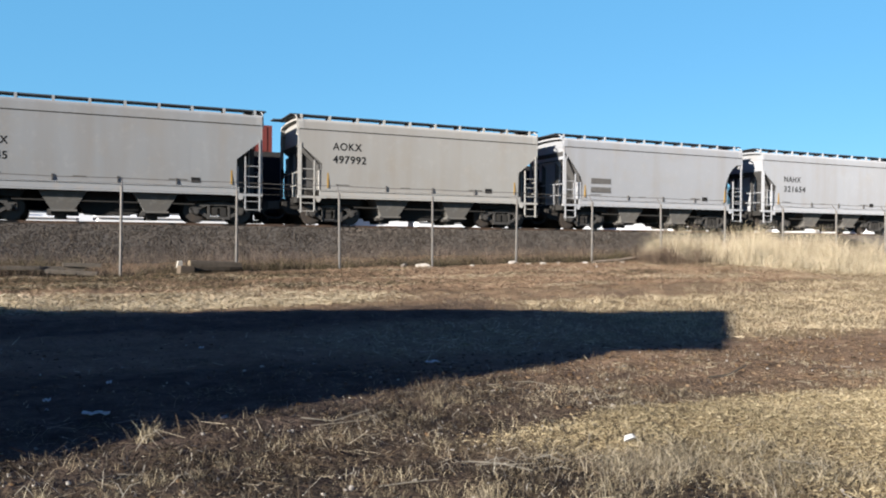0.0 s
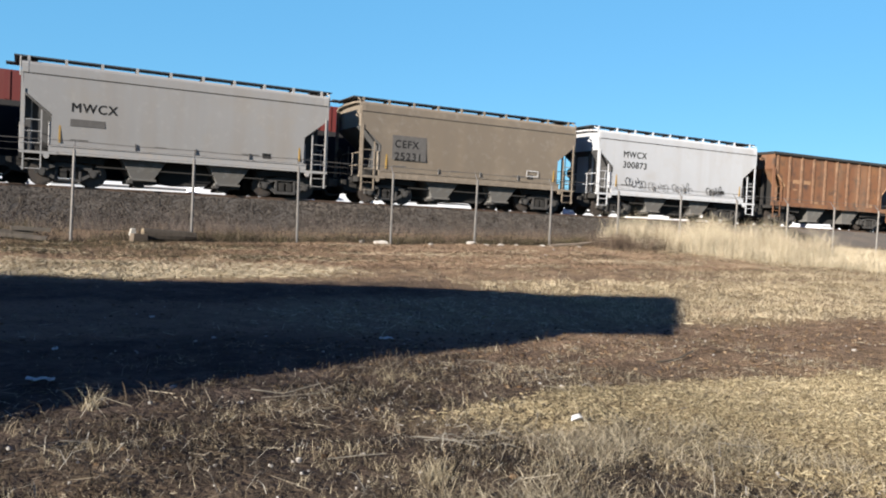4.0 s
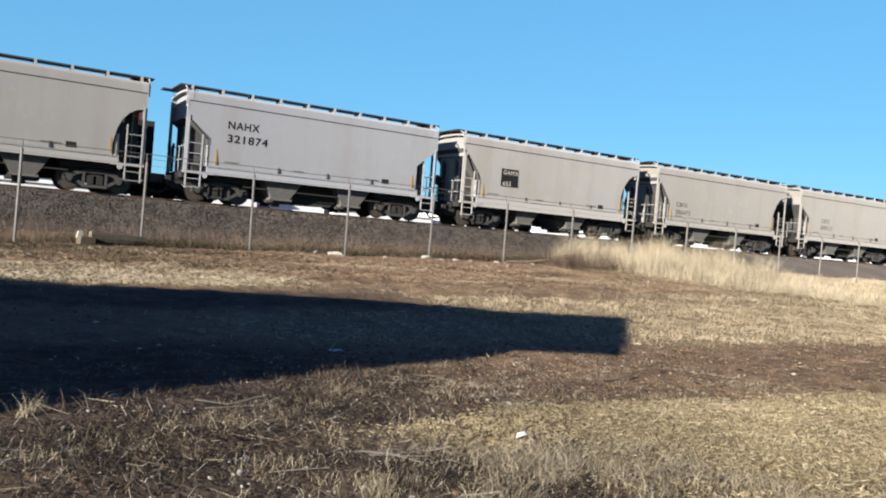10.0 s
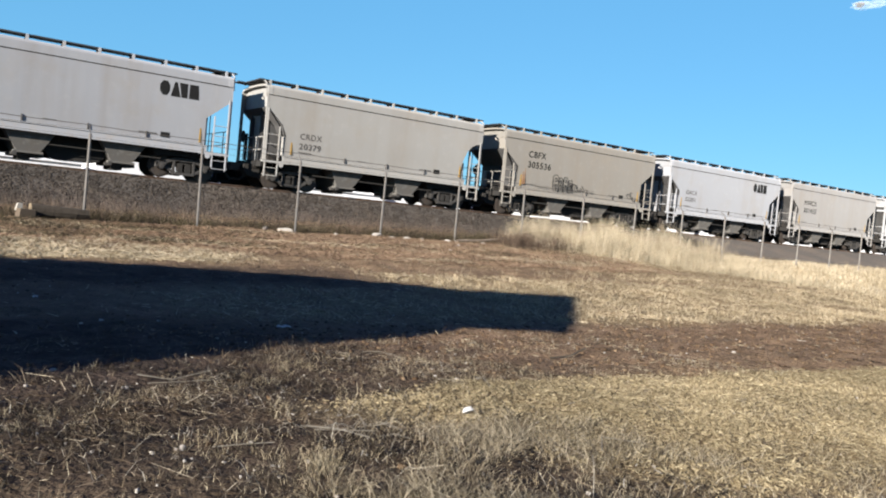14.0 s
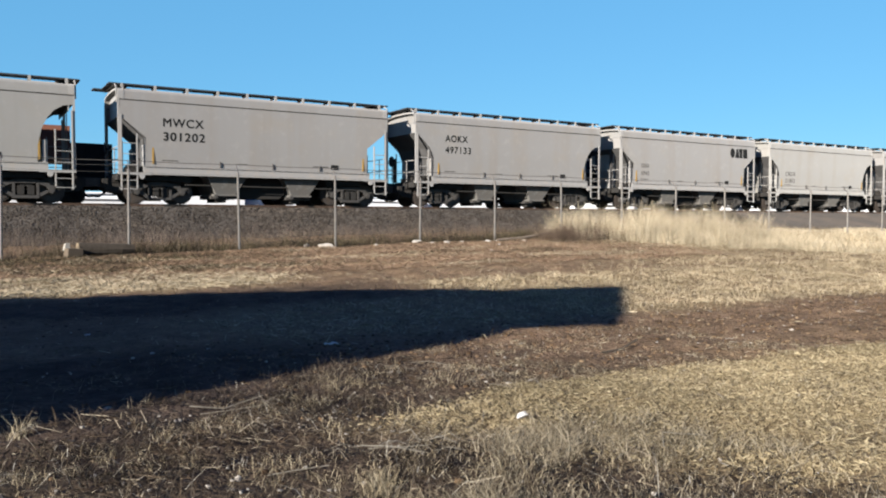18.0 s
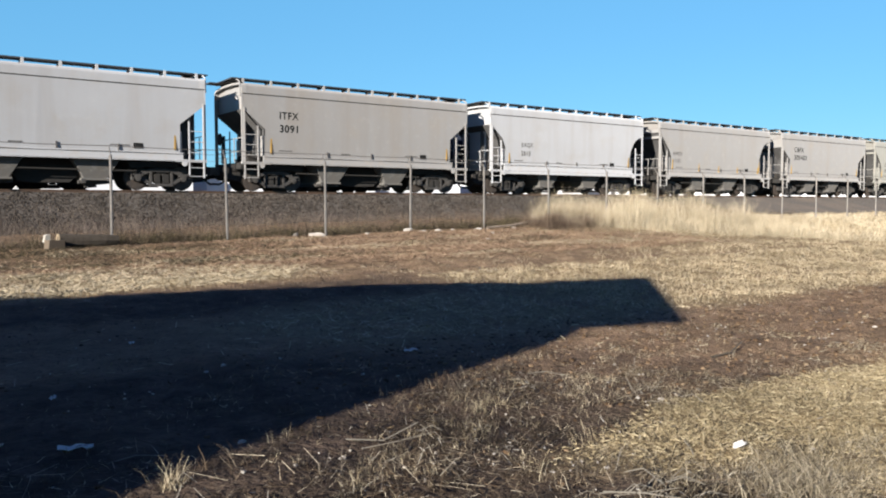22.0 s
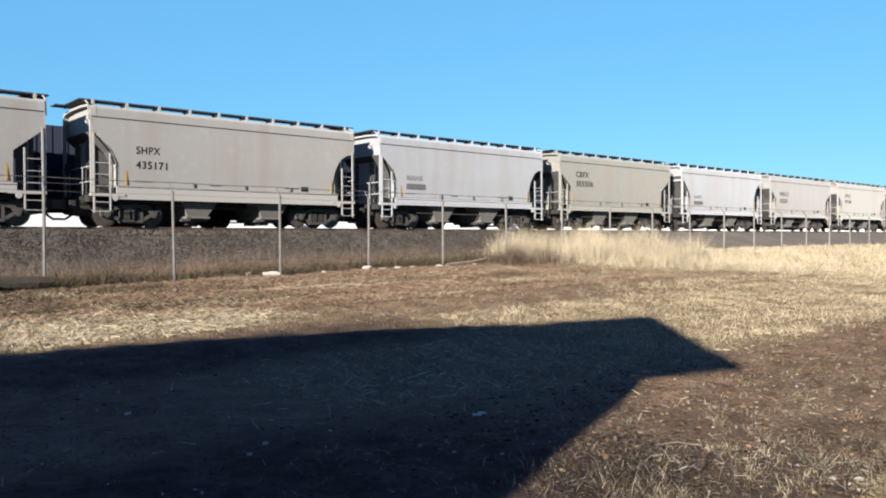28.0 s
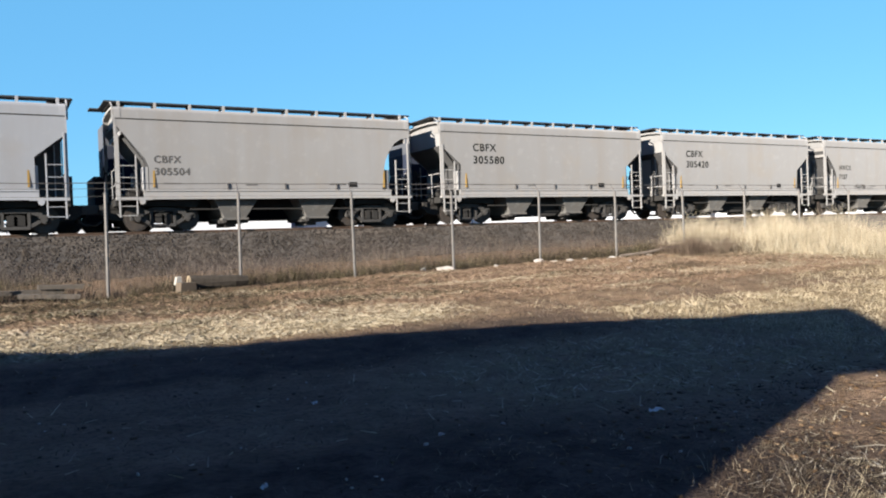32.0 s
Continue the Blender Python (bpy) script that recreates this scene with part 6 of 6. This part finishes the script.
blades("russet_grass", "small dark tufts on the russet ground", scatter(1500, 1.5, 15, 12.8, 17.6, 97, lambda x, y: 0.15 + 0.85 * patchy(x, y, 1.7, 3.3) ** 2, 0.05, 7), (0.03, 0.10), (0.003, 0.006), (0.3, 0.9), RUSSET_WEED, 98)


def pebbles(name, label, xyz, size, material, seed, flat=0.7):
    """Loose lumps, each an uneven eight-cornered stone."""
    r = np.random.RandomState(seed)
    n = len(xyz)
    corner = np.array([(x, y, z) for x in (-1, 1) for y in (-1, 1) for z in (-1, 1)], float)
    s = r.uniform(size[0], size[1], (n, 1, 1)) * r.uniform(0.6, 1.2, (n, 1, 3)) * np.array([1, 1, flat])
    p = corner[None] * s * r.uniform(0.5, 1.0, (n, 8, 1))
    a = r.uniform(0, 2 * np.pi, n)
    ca, sa = np.cos(a)[:, None], np.sin(a)[:, None]
    q = p.copy()
    q[:, :, 0], q[:, :, 1] = p[:, :, 0] * ca - p[:, :, 1] * sa, p[:, :, 0] * sa + p[:, :, 1] * ca
    v = (q + xyz[:, None]).reshape(-1, 3)
    k = np.arange(n)[:, None] * 8
    f = np.concatenate([k + np.array([c]) for c in ([0, 1, 3, 2], [4, 6, 7, 5], [0, 4, 5, 1], [2, 3, 7, 6], [0, 2, 6, 4], [1, 5, 7, 3])], 0)
    return tagged(new(name, flat_mesh(name, v, f, material)), label, "stones", kind="stuff")


CHIP = straw_material("ballast_chip", [(0.0, (0.0339, 0.0271, 0.0215)), (0.5, (0.0430, 0.0354, 0.0287)), (0.92, (0.0543, 0.0456, 0.0379)), (1.0, (0.0974, 0.0840, 0.0717))], 0.9)
CLOD = straw_material("soil_clod", [(0.0, (0.0307, 0.0192, 0.0115)), (0.75, (0.1088, 0.0666, 0.0358)), (1.0, (0.2176, 0.1536, 0.096))], 0.95)
rr = np.random.RandomState(40)
bx, by = rr.uniform(-9, 40, 46000), rr.uniform(27.6, 32.0, 46000)
bz = np.interp(by - TRACK_Y, [-7.2, -6.0, -2.5, -2.1], [-0.62, -0.44, 0.62, 0.78]) + RAIL_Z - 0.9
pebbles("ballast_stones", "loose crushed ballast stones on the bank", np.stack([bx, by, bz + 0.004], 1), (0.016, 0.040), CHIP, 41, 0.5)
bx, by = rr.uniform(-10, 46, 3500), 27.9 - np.abs(rr.normal(0, 1.4, 3500))
pebbles("ballast_stones", "stray ballast stones at the foot of the bank", np.stack([bx, by, gzv(bx, by) + 0.01], 1), (0.02, 0.05), CHIP, 42)
cl = scatter(16000, -3, 14, 1.0, 17.5, 43, lambda x, y: (1 - 0.85 * straw_cover(x, y)) * (0.12 + 0.88 * band(y, 3.4, 6.8, 0.4) * smooth(0.5, 2.5, x)))
pebbles("soil_clods", "crumbs and clods of dry brown soil", np.column_stack([cl, gzv(cl[:, 0], cl[:, 1])]), (0.006, 0.022), CLOD, 44)
cl = scatter(900, 1.5, 13, 3.7, 6.6, 48, lambda x, y: (1 - turf_area(x, y)) * (0.2 + 0.8 * patchy(x, y, 1.9, 3.1)))
pebbles("soil_clods", "larger clods on the dirt track", np.column_stack([cl, gzv(cl[:, 0], cl[:, 1])]), (0.009, 0.024), CLOD, 49)
cl = np.concatenate([scatter(420, -3, 14, 1.0, 9, 45), scatter(700, -3, 1.2, 1.2, 4.2, 47, lambda x, y: patchy(x, y, 2.6, 1.9) ** 2)])
pebbles("white_chips", "small pale gravel chips on soil", np.column_stack([cl, gzv(cl[:, 0], cl[:, 1]) + 0.01]), (0.004, 0.011), BONE, 46)


# ---- single things on the ground ----
def lump(radius, seed, squash=(1, 1, 0.6), n=10, m=6):
    """An uneven rounded stone."""
    r = random.Random(seed)
    off = Vector((r.uniform(0, 50), r.uniform(0, 50), 0))
    g = Geo()
    vs = []
    for i in range(1, m):
        for j in range(n):
            a, b = math.pi * i / m, 2 * math.pi * j / n
            d = Vector((math.sin(a) * math.cos(b), math.sin(a) * math.sin(b), math.cos(a)))
            q = radius * (1 + 0.45 * noise.noise(d * 1.4 + off))
            vs.append((d.x * q * squash[0], d.y * q * squash[1], d.z * q * squash[2]))
    top, bot = len(vs), len(vs) + 1
    vs += [(0, 0, radius * squash[2]), (0, 0, -radius * squash[2])]
    fs = [(i * n + j, i * n + (j + 1) % n, (i + 1) * n + (j + 1) % n, (i + 1) * n + j) for i in range(m - 2) for j in range(n)]
    fs += [(top, (j + 1) % n, j) for j in range(n)] + [(bot, (m - 2) * n + j, (m - 2) * n + (j + 1) % n) for j in range(n)]
    return g.add(vs, fs)


def stone(x, y, r, seed, label, squash=(1, 0.8, 0.55), material=None, name="stone", group="stones on the field", category="stone"):
    o = part(name, lump(r, seed, squash), material or BONE)
    o.location = (x, y, gz(x, y) + r * squash[2] * 0.35)
    o.rotation_euler = (0, 0, seed * 1.3)
    return tagged(o, label, category, group)


stone(2.32, 3.94, 0.021, 2, "pale brown stone on bare soil")
stone(2.20, 4.02, 0.017, 3, "pale brown stone on bare soil")
stone(0.21, 2.97, 0.019, 4, "whitish stone among dead stalks", (0.8, 0.7, 0.9))
stone(-0.04, 4.65, 0.023, 5, "white stone on the lip of the hollow")
stone(-0.3, 3.29, 0.016, 6, "whitish stone among dead stalks")
stone(0.48, 2.9, 0.013, 7, "small pale stone among stalks")
stone(2.33, 4.25, 0.019, 8, "pale stone beside the hollow")
stone(2.55, 4.0, 0.018, 9, "pale stone beside the hollow")
stone(0.63, 6.73, 0.023, 10, "pale stone in the shaded hollow")
stone(0.45, 6.59, 0.019, 11, "pale stone in the shaded hollow")
stone(1.10, 6.74, 0.018, 12, "pale stone in the shaded hollow")
stone(5.2, 4.25, 0.019, 13, "pale stone on the dirt track")
stone(6.3, 4.6, 0.023, 14, "pale stone on the dirt track")
for i, (x, y, r, sq) in enumerate([(6.55, 18.05, 0.13, (1, 0.6, 0.6)), (6.95, 17.75, 0.20, (1.3, 0.5, 0.45)), (9.5, 17.7, 0.17, (1.2, 0.7, 0.5)), (10.0, 17.75, 0.14, (1.2, 0.7, 0.4)),
                                  (10.35, 17.6, 0.12, (1, 0.7, 0.6)), (10.9, 17.7, 0.10, (1.4, 0.7, 0.5)), (11.6, 17.5, 0.13, (1.2, 0.8, 0.5)), (12.1, 17.7, 0.10, (1, 0.7, 0.6)),
                                  (12.9, 17.6, 0.11, (1.5, 0.7, 0.4)), (8.4, 17.9, 0.07, (1, 0.7, 0.6)), (11.2, 16.4, 0.07, (1, 0.7, 0.6)), (10.4, 15.6, 0.06, (1, 0.7, 0.6))]):
    stone(x, y, r * 0.82, 20 + i, "broken pale concrete lump beside the fence", sq, name="rubble_lump", group="rubble along the fence", category="rubble")

# branch lying by the rubble
br = Geo()
pts = [(12.0, 17.6, 0.16), (12.9, 17.55, 0.2), (13.7, 17.6, 0.26), (14.4, 17.5, 0.2)]
for a, b in zip(pts, pts[1:]):
    br.tube((a[0], a[1], gz(a[0], a[1]) + a[2] - 0.1), (b[0], b[1], gz(b[0], b[1]) + b[2] - 0.1), 0.04, 6, 0.032)
tagged(part("branch", br, WOOD), "bare dead branch lying beside the fence", "branch")

# sawn log and its block
log = thing("log", "sawn log with pale cut end lying by the fence", "log", at=(1.45, 17.75, gz(1.45, 17.75)))
n_ = 12
g = Geo()
ringp = lambda x, r, k: [(x, r * math.cos(2 * math.pi * i / n_) * (1 + 0.08 * math.sin(3 * i + k)), 0.15 + r * math.sin(2 * math.pi * i / n_)) for i in range(n_)]
vs = ringp(-0.05, 0.15, 0) + ringp(0.35, 0.13, 1) + ringp(0.8, 0.12, 2) + ringp(1.05, 0.09, 3)
g.add(vs, [(a * n_ + i, a * n_ + (i + 1) % n_, (a + 1) * n_ + (i + 1) % n_, (a + 1) * n_ + i) for a in range(3) for i in range(n_)] + [tuple(range(3 * n_, 4 * n_))])
part("bark", g, BARK, log, "grey-brown furrowed bark")
part("cut_end", Geo().prism([(0.15 * math.cos(2 * math.pi * i / n_), 0.15 + 0.15 * math.sin(2 * math.pi * i / n_)) for i in range(n_)], -0.075, -0.05, "x"), CUT, log, "pale sawn end grain")
block = part("wood_block", Geo().prism([(-0.17, 0), (0.15, 0), (0.14, 0.19), (-0.15, 0.2)], -0.1, 0.1), CUT2)
block.location, block.rotation_euler = (1.28, 17.45, gz(1.28, 17.45)), (0, 0, 0.3)
tagged(block, "yellowish split wood block beside the log", "wood block")
slab = part("wood_slab", Geo().prism([(-0.06, 0), (0.06, 0), (0.035, 0.165), (-0.045, 0.145)], -0.05, 0.05), SLAB)
slab.location, slab.rotation_euler = (1.16, 17.62, gz(1.16, 17.62) + 0.13), (0, 0.12, 0.2)
tagged(slab, "pale sawn slab leaning on the log", "wood slab")

for i, (x, y, L, turn, z, tilt) in enumerate([(-1.75, 18.5, 2.1, 6, 0.16, 1), (-0.75, 18.55, 0.75, 4, 0.26, 2), (-0.95, 18.3, 1.0, -8, 0.10, 3), (-2.9, 18.35, 1.2, 12, 0.12, 0)]):
    o = part("plank", Geo().prism([(-L / 2, -0.02), (L / 2, -0.03), (L / 2 + 0.02, 0.05), (-L / 2, 0.055)], -0.09, 0.09), PLANK)
    o.location, o.rotation_euler = (x, y, gz(x, y) + z), (0, radians(tilt), radians(turn))
    tagged(o, "weathered grey timber plank lying in weeds", "plank", "planks by the fence")
# heap of junk further along
for i, (x, y, r) in enumerate([(-4.7, 15.9, 0.13), (-5.1, 15.6, 0.1), (-4.3, 15.5, 0.09), (-5.6, 15.8, 0.12)]):
    stone(x, y, r, 50 + i, "dark and pale debris lump in grass", (1.3, 0.8, 0.5), WOOD if i % 2 else BONE, "debris_lump", "debris on the verge", "debris")

# dropped cup lid, scraps and sticks
cup = part("cup_lid", Geo().prism([(0.031 * math.cos(k * math.pi / 8), 0.031 * math.sin(k * math.pi / 8)) for k in range(16)], 0.0, 0.012, "z").prism([(0.024 * math.cos(k * math.pi / 8), 0.024 * math.sin(k * math.pi / 8)) for k in range(16)], 0.012, 0.024, "z"), LITTER)
cup.location, cup.rotation_euler = (1.73, 3.01, gz(1.73, 3.01) + 0.04), (-0.5, 0.15, 0.4)
tagged(cup, "white plastic cup lid dropped on dry turf", "litter")
for i, (x, y, w, d, turn) in enumerate([(2.13, 6.40, 0.15, 0.035, 10), (-0.75, 4.97, 0.16, 0.035, -15), (0.3, 8.1, 0.06, 0.02, 30), (-1.04, 5.64, 0.05, 0.02, 5), (-0.63, 6.29, 0.05, 0.02, 40)]):
    g = Geo()
    k = 6
    for a in range(k):
        u0, u1 = -w / 2 + w * a / k, -w / 2 + w * (a + 1) / k
        z0, z1 = 0.007 * math.sin(a * 1.9 + i) + 0.01, 0.007 * math.sin((a + 1) * 1.9 + i) + 0.01
        e0, e1 = d / 2 * (0.15 + 0.95 * abs(math.sin(a * 1.35 + 1.1 * i))), d / 2 * (0.15 + 0.95 * abs(math.sin((a + 1) * 1.35 + 1.1 * i)))
        g.add([(u0, -e0, z0), (u1, -e1, z1), (u1, e1, z1 + 0.01), (u0, e0, z0 + 0.01), (u0, -e0, z0 - 0.004), (u1, -e1, z1 - 0.004), (u1, e1, z1 + 0.006), (u0, e0, z0 + 0.006)],
              [(0, 1, 2, 3), (7, 6, 5, 4), (0, 4, 5, 1), (2, 6, 7, 3), (1, 5, 6, 2), (0, 3, 7, 4)])
    o = part("paper_scrap", g, LITTER)
    bm = bmesh.new()
    bm.from_mesh(o.data)
    bmesh.ops.remove_doubles(bm, verts=bm.verts, dist=0.0002)
    bm.to_mesh(o.data)
    bm.free()
    o.location, o.rotation_euler = (x, y, gz(x, y) + 0.01), (0, 0, radians(turn))
    tagged(o, "crumpled white scrap lying in the shaded hollow", "litter", "scraps on the field")


def stick(pts, r, label="bleached dry stick on the ground"):
    g = Geo()
    for (ax, ay, az), (bx_, by_, bz_) in zip(pts, pts[1:]):
        g.tube((ax, ay, gz(ax, ay) + az), (bx_, by_, gz(bx_, by_) + bz_), r, 5, r * 0.85)
    return tagged(part("stick", g, STICK), label, "stick", "sticks on the ground")


STICK = mat("bleached_stick", (0.125, 0.11, 0.088), 0.85, 0, [((0.11, 0.09, 0.065), 12.0, 0.5, 0.8, 0.6)])
stick([(0.78, 2.98, 0.04), (0.87, 2.86, 0.05), (0.98, 2.74, 0.03)], 0.0036)
stick([(0.80, 2.94, 0.03), (0.92, 2.88, 0.04), (1.08, 2.85, 0.02)], 0.0027)
stick([(0.74, 2.96, 0.05), (0.9, 2.93, 0.03)], 0.0032)
stick([(0.32, 4.22, 0.04), (0.5, 4.17, 0.03), (0.75, 4.24, 0.06)], 0.0040)
stick([(0.36, 4.14, 0.02), (0.55, 4.12, 0.03), (0.8, 4.15, 0.02)], 0.0032)
twig = stick([(3.83, 4.67, 0.02), (4.02, 4.62, 0.035), (4.25, 4.68, 0.06)], 0.009, "dark dead twig on the dirt track")
twig.data.materials[0] = BARK
stick([(0.3, 2.86, 0.03), (0.42, 2.84, 0.03), (0.56, 2.83, 0.02)], 0.0032)
stick([(-0.9, 3.3, 0.03), (-0.7, 3.45, 0.04), (-0.55, 3.42, 0.02)], 0.0027)
stick([(1.9, 2.2, 0.05), (2.05, 2.35, 0.06), (2.3, 2.3, 0.03)], 0.0023)
r_ = random.Random(77)
for i in range(14):
    x, y, a, L = r_.gauss(0.92, 0.12), r_.gauss(2.9, 0.08), r_.gauss(2.6, 0.4), r_.uniform(0.06, 0.22)
    stick([(x - L / 2 * math.cos(a), y - L / 2 * math.sin(a), 0.02), (x, y, r_.uniform(0.03, 0.07)), (x + L / 2 * math.cos(a + 0.1), y + L / 2 * math.sin(a + 0.1), 0.025)], r_.uniform(0.0012, 0.0026), "grey dead stalk in a small heap")
for i in range(14):
    x, y, a, L = r_.uniform(-1.8, 3.6), r_.uniform(2.4, 4.9), r_.uniform(0, 3.1), r_.uniform(0.08, 0.28)
    stick([(x, y, 0.02), (x + L / 2 * math.cos(a), y + L / 2 * math.sin(a), r_.uniform(0.02, 0.06)), (x + L * math.cos(a + 0.06), y + L * math.sin(a + 0.06), 0.02)], r_.uniform(0.0015, 0.003), "thin dry stalk on the ground")


# ---- what moves ----
def travelled(t):
    return 20.88 * t + 0.01238 * t * t


def motions():
    times = [0, 4, 8, 12, 16, 20, 24, 28, 32]
    for k, car in TRAIN:
        walk(car, [(t, pose(car_start(k) + travelled(t), TRACK_Y, RAIL_Z)) for t in times])
    # the cloud drifts slowly up the sky
    walk(thin_cloud, [(t, cloud_place(61.6, e)) for t, e in ((0, 15.9), (13, 15.95), (22, 17.0), (32, 18.0))])
    for x, car in FAR_TRAIN:
        walk(car, [(t, pose(x - FAR_SPEED * t, FAR_TRACK_Y, RAIL_Z)) for t in (0, 16, 32)])


FAR_SPEED = 3.0
motions()
